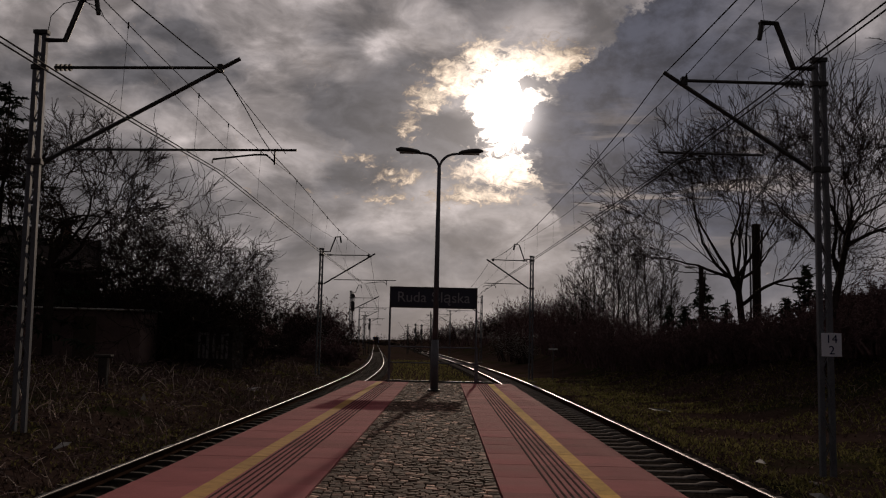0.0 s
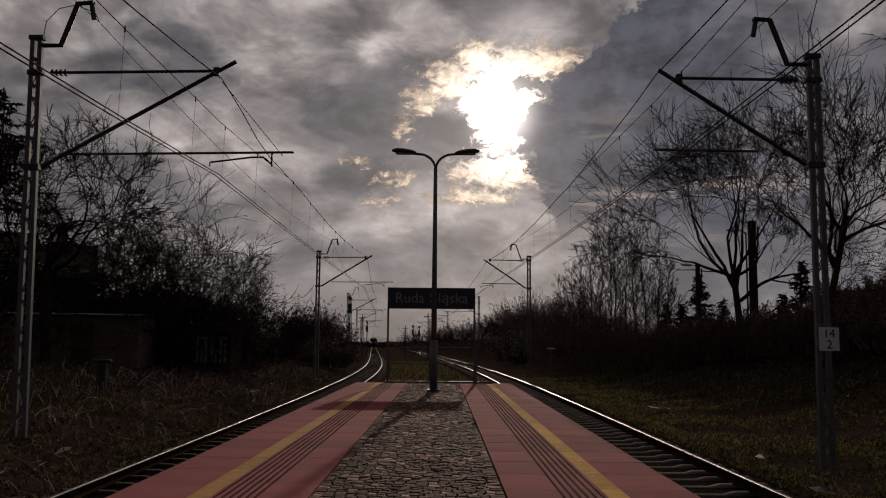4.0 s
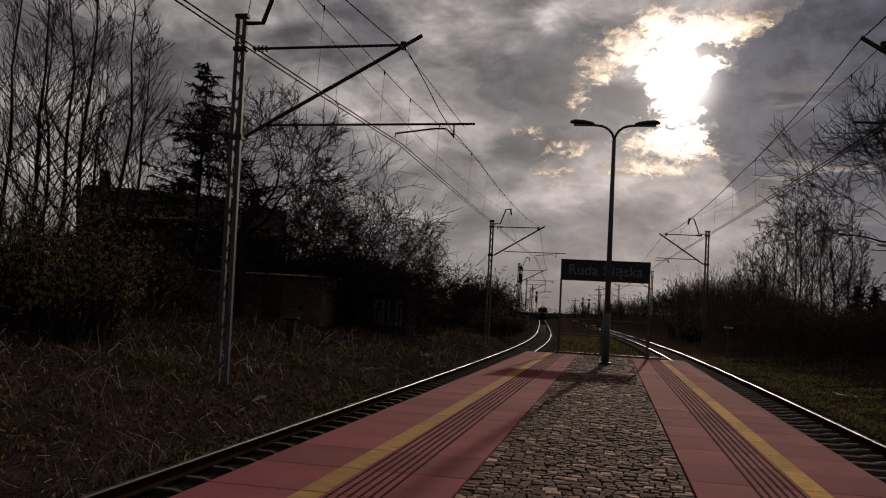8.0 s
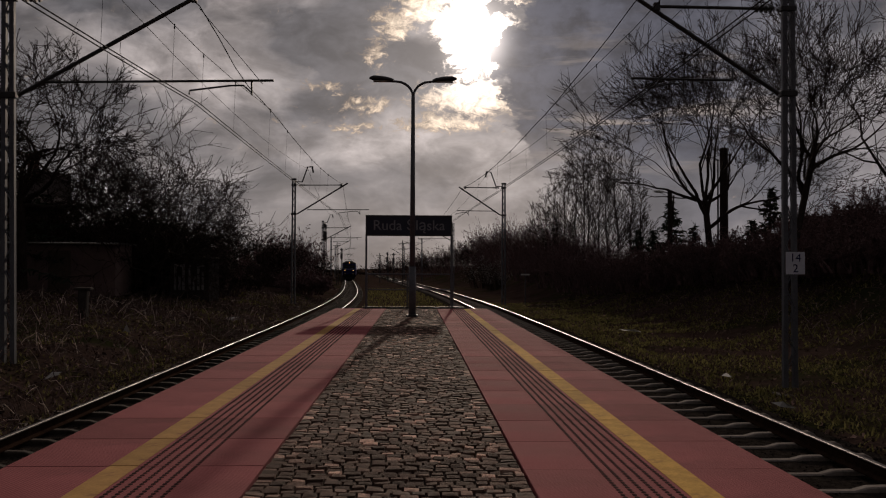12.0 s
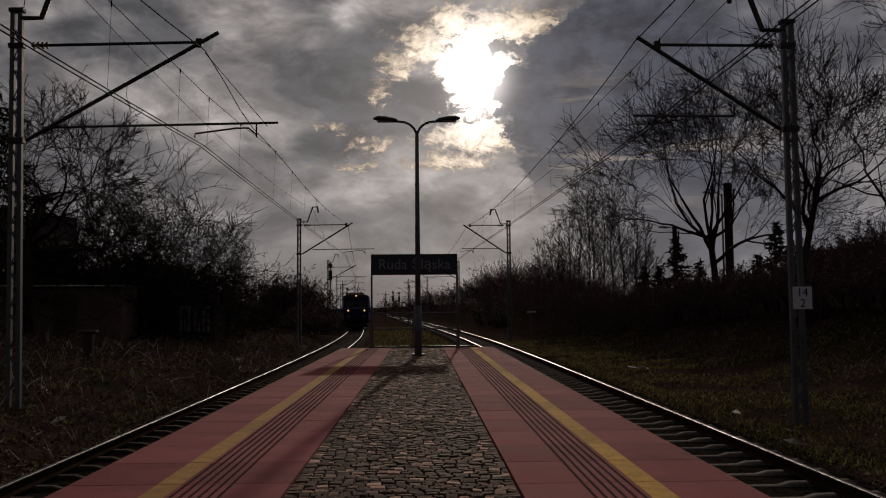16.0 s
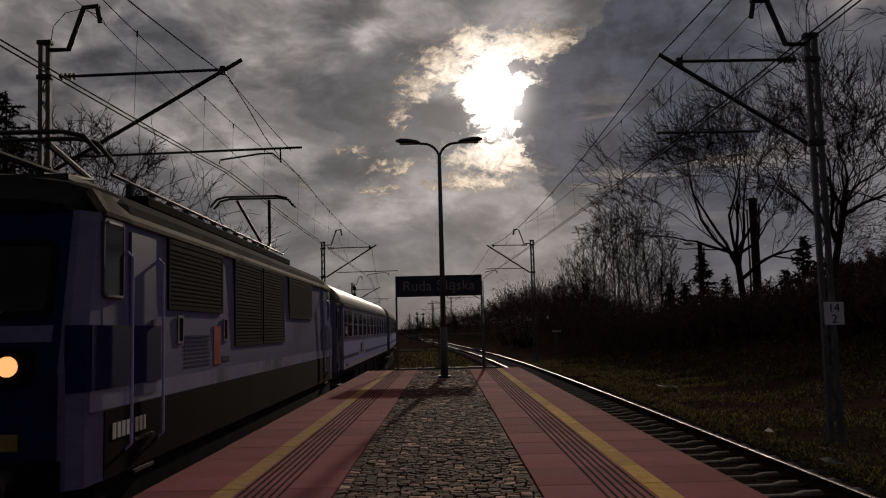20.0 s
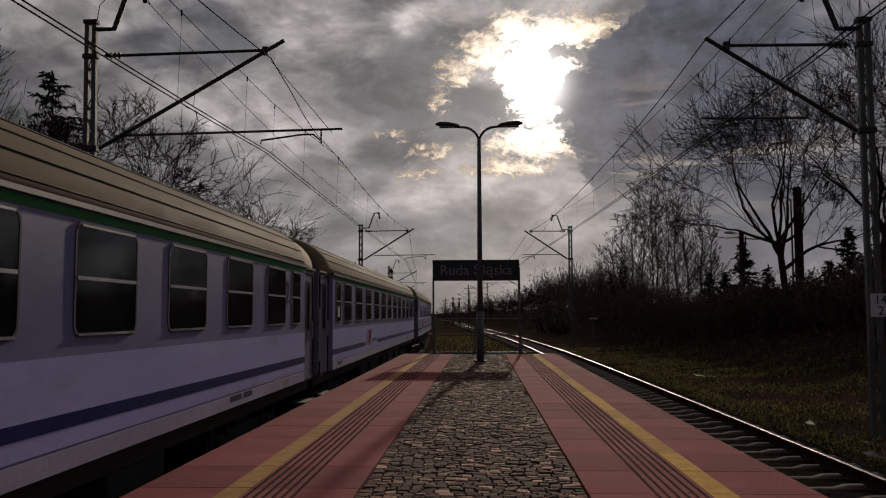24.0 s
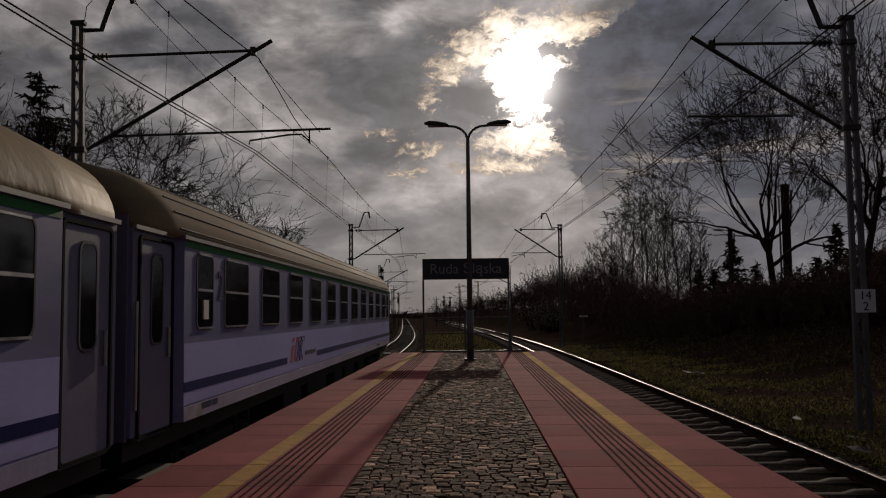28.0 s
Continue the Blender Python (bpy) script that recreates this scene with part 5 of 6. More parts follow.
# ---- overhead wires ----
def make_wires():
    # each support: place along the line, messenger (x, z), contact wires (x, z), feeder at the bracket (x, z)
    left = [(-32.0, (-4.3, 6.8), (-4.34, 4.8), (-6.9, 8.0)), (18.0, (-4.3, 6.8), (-4.34, 4.8), (-6.9, 8.0)), (53.0, (-4.3, 6.6), (-4.45, 4.68), (-6.42, 7.5))]
    right = [(-33.0, (4.5, 6.7), (4.7, 4.95), (6.6, 7.6)), (17.2, (4.47, 6.72), (4.6, 4.9), (6.51, 7.7)), (55.0, (3.1, 6.62), (2.9, 4.8), (4.78, 7.7))]
    for y in (100.0, 150.0, 205.0, 262.0):
        left.append((y, (left_x(y), 6.55), (left_x(y), 4.8), (left_x(y) - 2.1, 7.5)))
        right.append((y + 4, (right_x(y + 4), 6.55), (right_x(y + 4), 4.85), (right_x(y + 4) + 2.0, 7.5)))
    for side, posts in ((-1, left), (1, right)):
        line = thing("overhead_line", (0, 0, 0), "twin copper contact wires hung by droppers from a messenger wire over the track", "overhead wire", kind="structure")
        for k in range(len(posts) - 1):
            (ya, ma, ca, fa), (yb, mb, cb, fb) = posts[k], posts[k + 1]
            near = k == 0
            mess = sag((ma[0], ya, ma[1]), (mb[0], yb, mb[1]), (1.4 if side < 0 else 0.7) if near else 0.6, 20)
            if k == 1:
                # the stitch wire draws the messenger down beside the support
                for i in range(1, 6):
                    mess[i].z -= (0.06, 0.20, 0.22, 0.12, 0.05)[i - 1] if side < 0 else 0.04
            cont = sag((ca[0], ya, ca[1]), (cb[0], yb, cb[1]), (0.58 if side < 0 else 0.1) if near else 0.06, 20)
            part("messenger_wire", Geo().line(mess, 0.0115, 5), WIRE, line)
            for o in (-0.05, 0.05):
                part("contact_wire", Geo().line([p + Vector((o, 0, 0)) for p in cont], 0.010, 5), WIRE, line)
            part("feeder_wire", Geo().line(sag((fa[0], ya, fa[1]), (fb[0], yb, fb[1]), 0.55 if k else 0.3), 0.0075, 5), WIRE, line)
            if ya < 150:
                for i in (5, 7, 9, 11, 13, 15):
                    part("dropper", Geo().tube(mess[i], cont[i], 0.0028, n=4), WIRE, line)
                    part("dropper_clip", Geo().tube(mess[i] + Vector((0, 0, 0.03)), mess[i] - Vector((0, 0, 0.06)), 0.013, n=5), WIRE, line)
        # the stitch wire under the first support, with droppers of its own
        y1, m1, c1, _ = posts[1]
        x1, h, drop = m1[0], m1[1] - (0.93 if side < 0 else 0.53), (0.88 if side < 0 else 0.45)
        stitch = [Vector((x1, y1 - 9.0, m1[1] - drop)), Vector((x1, y1 - 6.0, h)), Vector((x1, y1, h + 0.02)), Vector((x1, y1 + 4.0, h + 0.16)), Vector((x1 - (0.35 if side > 0 else 0), y1 + 9.0, m1[1] - 0.5))]
        part("stitch_wire", Geo().line(stitch, 0.007, 5), WIRE, line)
        for y in (y1 - 5.4, y1 - 1.8, y1 + 0.4, y1 + 3.6):
            top = Vector((x1, y, h + (0.14 if y > y1 + 3 else 0.01)))
            part("dropper", Geo().tube(top, (c1[0], y, c1[1] + (0.045 * (y - y1) if y < y1 and side < 0 else 0)), 0.003, n=4), WIRE, line)
            part("dropper_clip", Geo().tube(top + Vector((0, 0, 0.03)), top - Vector((0, 0, 0.06)), 0.013, n=5), WIRE, line)
        if side < 0:
            part("tube_hanger_wire", Geo().tube((x1, y1, m1[1] - 0.05), (-3.0, y1, 5.2), 0.007, n=4), WIRE, line)
            part("jumper_wire", Geo().line([(-8.05, 18, 7.6), (-8.0, 18, 8.0), (-7.75, 18, 8.28), (-7.4, 18, 8.36), (-7.0, 18, 8.2), (-6.9, 18, 8.0)], 0.009, 5), WIRE, line)
        else:
            part("jumper_wire", Geo().line([(7.5, 17.2, 7.15), (7.48, 17.1, 7.6), (7.55, 16.8, 8.2), (7.6, 16.0, 8.9)], 0.009, 5), WIRE, line)


# ---- trees ----
def limb(geo, rng, p, d, length, r, depth, opts, twigs):
    """One limb that bends, forks and thins out; opts: forks, spread, lift, shrink, wiggle."""
    n = 4 if depth > 2 else (2 if depth > 0 else 1)
    pts = [p]
    q, w = p.copy(), d.normalized()
    for i in range(n):
        w = (w + Vector((rng.gauss(0, 1), rng.gauss(0, 1), rng.gauss(0, 1))) * opts["wiggle"] + Vector((0, 0, opts["lift"]))).normalized()
        q = q + w * (length / n)
        pts.append(q)
    r = max(r, opts.get("thin", 0.0115))
    r_end = max(r * (0.66 if depth else 0.5), 0.0085)
    sides = 7 if depth > 3 else (5 if depth > 2 else (4 if depth > 1 else 3))
    target = geo if depth > 1 else twigs
    for i in range(n):
        ra = r + (r_end - r) * i / n
        rb = r + (r_end - r) * (i + 1) / n
        target.tube(pts[i], pts[i + 1], ra, rb, sides, caps=False)
    if depth == 0:
        return
    forks = int(opts["forks"]) + (rng.random() < opts["forks"] % 1 + 0.25)
    for k in range(forks):
        at = rng.uniform(0.35, 1.0) if k else 1.0
        i = min(int(at * n), n - 1)
        base = pts[i].lerp(pts[i + 1], at * n - i)
        axis = Vector((rng.gauss(0, 1), rng.gauss(0, 1), rng.gauss(0, 1))).cross(w)
        if axis.length < 1e-3:
            axis = Vector((1, 0, 0))
        turn = Matrix.Rotation(radians(opts["spread"] * rng.uniform(0.5, 1.25) * (0.5 if k == 0 else 1)), 3, axis.normalized())
        limb(geo, rng, base, turn @ w, length * opts["shrink"] * rng.uniform(0.8, 1.15), r_end * (rng.uniform(0.78, 0.95) if k == 0 else rng.uniform(0.45, 0.72)), depth - 1, opts, twigs)


def buds(rng, twigs, count, size):
    """Small buds and last leaves hung on the twigs' ends."""
    g = Geo()
    n = len(twigs.v)
    for _ in range(count):
        p = Vector(twigs.v[rng.randrange(n)])
        a = Vector((rng.gauss(0, 1), rng.gauss(0, 1), rng.gauss(0, 1))).normalized() * size
        b = Vector((rng.gauss(0, 1), rng.gauss(0, 1), rng.gauss(0, 1))).normalized() * size * 0.6
        g.add([p, p + a + b * 0.5, p + a * 1.8, p + a - b * 0.5], [(0, 1, 2, 3)])
    return g


def make_tree(seed, x, y, label, trunk=2.2, length=3.4, r=0.26, depth=6, forks=3, spread=34, lift=0.05, shrink=0.74, wiggle=0.12, stems=1, lean=(0, 0, 1), bud=0, category="tree", size=0.06, thin=0.0115, limbs=(), low=0.8, name="bare_tree", group="bare trees on the banks", z=None):
    rng = random.Random(seed)
    tree = thing(name, (x, y, (ground_z(x, y) if z is None else z) - 0.15), label, category, group)
    wood, twigs = Geo(), Geo()
    opts = {"forks": forks, "spread": spread, "lift": lift, "shrink": shrink, "wiggle": wiggle, "thin": thin}
    for s in range(stems):
        d = Vector(lean) + Vector((rng.gauss(0, 0.16), rng.gauss(0, 0.16), 0)) * (1 if stems > 1 else 0.2)
        base = Vector((rng.uniform(-0.4, 0.4), rng.uniform(-0.4, 0.4), 0)) * (1 if stems > 1 else 0)
        top = base + d.normalized() * trunk
        wood.tube(base - Vector((0, 0, 0.2)), base + Vector((0, 0, 0.25)), r * 1.5, r * 1.08, 8, False)
        wood.tube(base + Vector((0, 0, 0.25)), top, r * 1.08, r * 0.9, 8, False)
        for side_d, reach in limbs:
            up = low + (1 - low) * rng.random()
            limb(wood, rng, base.lerp(top, up), Vector(side_d), length * reach, r * 0.62 * (1.3 - 0.5 * up), depth - 1, opts, twigs)
        if limbs:
            continue
        limb(wood, rng, top, d.normalized(), length, r * 0.85, depth, opts, twigs)
        for k in range(3 if stems == 1 else 0):
            axis = Matrix.Rotation(rng.uniform(0, 6.3), 3, "Z") @ Vector((1, 0, 0))
            limb(wood, rng, base.lerp(top, rng.uniform(0.75, 1.0)), Matrix.Rotation(radians(rng.uniform(30, 55)), 3, axis) @ d.normalized(), length * 0.85, r * 0.6, depth - 1, opts, twigs)
    part("trunk", wood, BARK, tree)
    tagged(part("crown", twigs, TWIG, tree), kind="stuff")
    if bud:
        tagged(part("foliage", buds(rng, twigs, bud, size), TWIG, tree), kind="stuff")
    return tree


def make_leader_tree(seed, x, y, h, label, r=0.13, reach=0.34, steep=0.9, count=34, low=0.2, group="slender trees on the banks"):
    """A tree whose stem runs to the top, with rising side limbs all along it."""
    rng = random.Random(seed)
    tree = thing("slender_tree", (x, y, ground_z(x, y) - 0.15), label, "tree", group)
    wood, twigs = Geo(), Geo()
    pts, lx, ly = [], 0.0, 0.0
    for i in range(11):
        pts.append(Vector((lx, ly, h * i / 10)))
        lx += rng.gauss(0, 0.007 * h)
        ly += rng.gauss(0, 0.007 * h)
    for i in range(10):
        wood.tube(pts[i], pts[i + 1], max(r * (1 - i / 10.5), 0.012), max(r * (1 - (i + 1) / 10.5), 0.01), 6, False)
    opts = {"forks": 2.0, "spread": 30, "lift": 0.07, "shrink": 0.72, "wiggle": 0.10}
    for k in range(count):
        u = low + (0.97 - low) * (k + rng.random()) / count
        i = min(int(u * 10), 9)
        p = pts[i].lerp(pts[i + 1], u * 10 - i)
        a = rng.uniform(0, 6.283)
        ln = h * reach * (1.08 - u) * rng.uniform(0.55, 1.1)
        d = Vector((math.cos(a), math.sin(a), steep * rng.uniform(0.7, 1.4)))
        limb(wood, rng, p, d, max(ln * 0.5, 0.5), max(r * (1 - u) * 0.42, 0.014), 3, opts, twigs)
    part("trunk", wood, BARK, tree)
    tagged(part("crown", twigs, TWIG, tree), kind="stuff")
    return tree


def make_spruce(seed, x, y, h, w, label, sparse=1.0, z=None):
    rng = random.Random(seed)
    tree = thing("spruce_tree", (x, y, (ground_z(x, y) if z is None else z) - 0.1), label, "tree", "conifers")
    part("trunk", Geo().tube((0, 0, 0), (0.1, 0, h), 0.16, 0.02, 7), BARK, tree)
    wood, g = Geo(), Geo()
    n = int(h * 12 * sparse)
    for i in range(n):
        u = (i + rng.random()) / n
        zz = h * (0.12 + 0.88 * u)
        a = rng.uniform(0, 6.283)
        ln = w * (1.06 - u) * rng.uniform(0.6, 1.1) + 0.12
        d = Vector((math.cos(a), math.sin(a), rng.uniform(-0.35, 0.0) + 0.25 * u))
        p = Vector((0.1 * u, 0, zz))
        tip = p + d * ln
        wood.tube(p, tip, 0.03 * (1.2 - u), 0.006, 4, False)
        for k in range(int(7 + ln * 14)):
            q = p.lerp(tip, rng.uniform(0.12, 1.0))
            e = Vector((rng.gauss(0, 1), rng.gauss(0, 1), rng.gauss(-0.5, 0.6))).normalized() * rng.uniform(0.16, 0.42)
            f = e.cross(Vector((rng.gauss(0, 1), rng.gauss(0, 1), rng.gauss(0, 1)))).normalized() * 0.06
            g.add([q - f, q + f, q + e + f * 0.3, q + e - f * 0.3], [(0, 1, 2, 3)])
    tagged(part("branchwork", wood, BARK, tree), kind="stuff")
    tagged(part("foliage", g, NEEDLE, tree), kind="stuff")
    return tree


def make_shrub(seed, x, y, h, w, label, material=None, stems=34, leaves=0, leaf_mat=None, size=0.05, z=None):
    rng = random.Random(seed)
    sh = thing("shrub", (x, y, (ground_z(x, y) if z is None else z) - 0.05), label, "shrub", "shrubs on the banks")
    wood, twigs = Geo(), Geo()
    opts = {"forks": 2, "spread": 38, "lift": 0.06, "shrink": 0.72, "wiggle": 0.16}
    for _ in range(stems):
        a = rng.uniform(0, 6.283)
        rr = w * math.sqrt(rng.random())
        base = Vector((math.cos(a) * rr, math.sin(a) * rr, 0))
        d = Vector((math.cos(a) * 0.4 * rr / w, math.sin(a) * 0.4 * rr / w, 1))
        limb(wood, rng, base, d, h * 0.45 * rng.uniform(0.7, 1.2) * (1.1 - 0.4 * rr / w), 0.045, 3, opts, twigs)
    tagged(part("stem_tangle", wood, material or TWIG, sh), kind="stuff")
    tagged(part("twig_tangle", twigs, material or TWIG, sh), kind="stuff")
    if leaves:
        tagged(part("foliage", buds(rng, twigs, leaves, size), leaf_mat, sh), kind="stuff")
    return sh


def polar(az, dist, eye=(0.2, 0.4)):
    return eye[0] + dist * math.sin(radians(az)), eye[1] + dist * math.cos(radians(az))


BLOSSOM = mat("blossom", (0.30, 0.23, 0.09), (0.52, 0.42, 0.20), 0.8, scale=2, bump=0, spread=0.3, per="island")
HEDGE = mat("hedge_dark", (0.085, 0.054, 0.055), (0.19, 0.122, 0.125), 1.0, gloss=0.05, scale=1.3, bump=0, spread=0.35, per="island")


def make_woods():
    # left bank
    x, y = polar(-24.2, 42)
    make_tree(11, x, y, "large bare spreading tree with dark forked trunk on the bank", trunk=4.4, length=2.5, r=0.21, depth=8, forks=2.2, spread=40, lift=0.025, shrink=0.80, wiggle=0.2, bud=9000, thin=0.0155, limbs=(((0.92, 0.1, 0.2), 0.8), ((0.85, -0.1, 0.42), 0.95), ((0.6, 0.1, 0.75), 0.9), ((0.2, -0.1, 1), 0.85), ((-0.2, 0.1, 0.95), 0.85), ((-0.6, 0, 0.75), 0.85), ((-0.9, 0.1, 0.4), 0.8)))
    for i, (az, d, h) in enumerate(((-38.4, 36, 15), (-37.0, 33, 14), (-35.8, 37, 16), (-34.4, 32, 14.5), (-32.6, 35, 15), (-31.2, 40, 13), (-36.4, 42, 15), (-33.6, 44, 14))):
        x, y = polar(az, d)
        make_leader_tree(20 + i, x, y, h, "tall slender bare birch with upswept twigs on the bank", 0.10, 0.36, 1.1, 40, 0.2)
    x, y = polar(-27.3, 44)
    make_spruce(31, x, y, 12.3, 5.4, "tall dark spruce with drooping layered branches", 0.75)
    for i, (az, d, top) in enumerate(((-20.2, 48, 7.4), (-18.6, 46, 8.3), (-17.1, 46, 8.1), (-15.7, 48, 7.5))):
        x, y = polar(az, d)
        reach = (top - ground_z(x, y) - 1.5) / 2.2
        ring = tuple(((math.cos(a + i) * 0.95, math.sin(a + i) * 0.7, 0.45 + 0.6 * (k % 3)), 0.7 + 0.12 * (k % 3)) for k, a in enumerate((0.0, 0.8, 1.5, 2.3, 3.1, 3.8, 4.6, 5.4)))
        make_tree(40 + i, x, y, "round bare fruit tree with dense twisting twigs on the bank", trunk=1.5, length=reach, r=0.13, depth=6, forks=2.5, spread=46, lift=0.01, shrink=0.78, wiggle=0.3, limbs=ring, bud=2500, size=0.07, thin=0.014)
    for i, (az, d, h) in enumerate(((-13.6, 54, 6.4), (-12.9, 55, 7.0), (-12.2, 55, 6.6), (-11.6, 57, 5.2))):
        x, y = polar(az, d)
        make_leader_tree(50 + i, x, y, h, "young bare tree with thin upright twigs", 0.07, 0.36, 1.2, 30, 0.16)
    for i, (az, d, h, w) in enumerate(((-8.7, 84, 5.2, 2.0), (-7.6, 90, 4.6, 1.7), (-9.7, 80, 4.4, 1.8), (-7.4, 70, 2.0, 1.6), (-11.2, 66, 1.7, 1.6), (-12.6, 55, 2.0, 1.6), (-14.4, 52, 3.2, 2.0), (-16.2, 50, 4.0, 2.4), (-17.8, 51, 4.3, 2.6), (-20.0, 51, 4.3, 2.8), (-22.5, 50, 3.4, 2.4), (-26.0, 50, 3.8, 3.0), (-30, 38, 2.6, 2.4), (-33.5, 34, 2.8, 2.4))):
        x, y = polar(az, d)
        make_shrub(60 + i, x, y, h, w, "dense dark leafless shrub on the bank beside the track", HEDGE if d > 60 else BRAMBLE, 70, 15000 if -23 < az < -11 else 6000, TWIG if i % 3 else HEDGE, 0.16 if -27 < az < -13.5 or az > -10 else 0.1)
    for i, (az, d, h) in enumerate(((-38.6, 25, 4.3), (-37.2, 26, 4.5), (-35.8, 27, 4.2), (-34.6, 25, 3.2))):
        x, y = polar(az, d)
        make_shrub(175 + i, x, y, h, 1.4, "shrub with pale yellow catkins catching the light", TWIG, 34, 9000, BLOSSOM, 0.045)
    # right bank
    x, y = polar(19.1, 45)
    fan = (((-0.97, 0.05, 0.36), 0.72), ((-0.84, 0.2, 0.6), 0.9), ((-0.66, -0.2, 0.72), 1.0), ((-0.42, 0.25, 0.88), 1.0), ((-0.2, -0.2, 0.95), 1.0), ((0.05, 0.15, 1), 0.95), ((0.3, -0.1, 0.92), 0.85), ((0.58, 0.1, 0.75), 0.7), ((0.85, 0, 0.4), 0.5))
    make_tree(81, x, y, "large bare willow with many spreading limbs on the bank", trunk=4.4, length=2.85, r=0.17, depth=8, forks=2.1, spread=33, lift=0.04, shrink=0.80, wiggle=0.15, thin=0.0105, lean=(-0.06, 0, 1), limbs=fan, low=0.66, bud=12000, size=0.05)
    x, y = polar(23.3, 36)
    fan = (((-0.85, 0.1, 0.45), 0.7), ((-0.6, -0.3, 0.75), 0.95), ((-0.3, 0.3, 0.9), 1.0), ((-0.1, -0.2, 1), 1.0), ((0.15, 0.2, 1), 1.0), ((0.35, -0.3, 0.9), 1.0), ((0.6, 0.2, 0.7), 0.95), ((0.85, -0.1, 0.45), 0.8), ((0.9, 0.3, 0.2), 0.6))
    make_tree(82, x, y, "large bare tree with a leaning trunk beside the track", trunk=6.4, length=2.15, r=0.14, depth=8, forks=2.0, spread=33, thin=0.0105, lift=0.03, shrink=0.80, wiggle=0.15, lean=(0.22, 0.05, 1), limbs=fan, low=0.5, bud=7000, size=0.05)
    x, y = polar(30.5, 38)
    make_tree(83, x, y, "large bare tree with many fine twigs", trunk=2.8, length=2.9, r=0.14, depth=7, forks=2.0, spread=36, lift=0.04, shrink=0.78, wiggle=0.17, bud=2000, size=0.045)
    for i, (az, d, top) in enumerate(((7.9, 88, 7.4), (8.5, 84, 8.6), (9.1, 80, 9.6), (9.7, 78, 10.9), (10.3, 76, 11.8), (10.9, 75, 12.3), (11.4, 76, 12.6), (12.0, 74, 12.2), (12.6, 73, 11.2), (13.2, 72, 10.4), (13.9, 70, 9.2), (14.6, 70, 7.6))):
        x, y = polar(az, d)
        make_leader_tree(90 + i, x, y, (top - ground_z(x, y)) * 1.07, "slender bare poplar in a clump beyond the track", 0.085, 0.38, 0.85, 56, 0.06)
    for i, (az, d, h, w) in enumerate(((16.4, 60, 4.4, 1.5), (22.4, 56, 4.3, 1.6), (14.4, 66, 2.8, 1.0), (15.3, 64, 2.5, 0.9), (21.3, 60, 2.6, 0.9), (17.8, 62, 2.4, 0.9))):
        x, y = polar(az, d)
        make_spruce(100 + i, x, y, h, w, "small dark spruce on top of the bank", 1.3)
    for i, (az, d, h, w) in enumerate(((7.4, 92, 6.6, 2.8), (6.4, 108, 6.6, 2.8), (5.4, 130, 6.2, 3.2), (8.6, 82, 5.6, 2.6), (9.8, 72, 5.0, 2.4), (11.0, 64, 4.2, 2.3), (12.6, 58, 2.6, 2.2), (14.2, 54, 2.5, 2.4), (15.8, 50, 2.5, 2.4), (17.4, 48, 2.5, 2.4), (19.2, 45, 2.35, 2.2), (21.0, 43, 2.2, 2.2), (22.8, 40, 2.1, 2.2), (24.6, 38, 2.0, 2.2), (26.4, 44, 2.4, 2.4), (28.4, 42, 2.7, 2.6), (30.5, 40, 2.9, 2.6), (26.4, 36, 1.9, 2.2), (28.4, 34, 1.9, 2.2))):
        x, y = polar(az, d)
        make_shrub(110 + i, x, y, h, w, "dense dark leafless shrub on the bank beside the track", HEDGE, 64, 9000, HEDGE, 0.085)
    for i, (az, d, h, w) in enumerate(((4.5, 104, 3.8, 1.6), (-7.6, 78, 2.6, 0.6), (5.3, 96, 2.6, 1.0))):
        x, y = polar(az, d)
        make_shrub(190 + i, x, y, h, w, "shrub in pale whitish blossom beside the line", TWIG, 40, 5000, mat("pale_blossom", (0.30, 0.27, 0.26), (0.5, 0.46, 0.44), 0.9, gloss=0.05, scale=2, bump=0, spread=0.3, per="island"), 0.05)
    for i, (az, d, h, w) in enumerate(((1.2, 190, 5.6, 4.5), (2.5, 170, 5.4, 4.2), (3.6, 155, 5.2, 4.0), (4.6, 145, 5.4, 3.8), (-0.2, 240, 6.4, 5.5), (-1.6, 260, 6.6, 5.5), (0.5, 215, 5.8, 5.0), (5.8, 140, 5.6, 3.6))):
        x, y = polar(az, d)
        make_shrub(140 + i, x, y, h, w, "dense dark leafless shrub beyond the curve of the line", HEDGE, 60, 6000, TWIG, 0.14)
    # far woods that close the view
    rng = random.Random(9)
    far = Geo()
    for _ in range(600):
        az = rng.uniform(-60, 60)
        d = rng.uniform(240, 420) if abs(az) > 8 else rng.uniform(380, 520)
        x, y = polar(az, d)
        h = rng.uniform(4, 8) * (0.75 if abs(az) < 8 else 1.1)
        for k in range(60):
            v = rng.random() ** 2.4
            p = Vector((x + rng.gauss(0, 4.5) * (1.15 - v), y + rng.gauss(0, 3), -1 + min(ground_z(x, y) + 1, 2) + h * v))
            s = rng.uniform(0.12, 0.3) * (1.6 - v)
            vs = [p + Vector((rng.gauss(0, s), rng.gauss(0, s), rng.gauss(0, s))) for _ in range(4)]
            far.add(vs, [(0, 1, 2), (0, 2, 3), (0, 3, 1), (1, 3, 2)])
    tagged(part("far_woods", far, TWIG), "dark leafless woods on the horizon", "woods", kind="stuff")


# ---- undergrowth ----
# its rare bright leaves stand in for sun specks
LITTER = mat("leaf_litter", (0.07, 0.045, 0.038), (0.17, 0.115, 0.095), 1.0, gloss=0.02, scale=1.0, bump=0, spread=0.6, per="island", rare=2.5)
STALK = mat("dead_stalk", (0.34, 0.25, 0.21), (0.62, 0.48, 0.40), 0.8, gloss=0.3, scale=3, bump=0, spread=0.4, per="island")


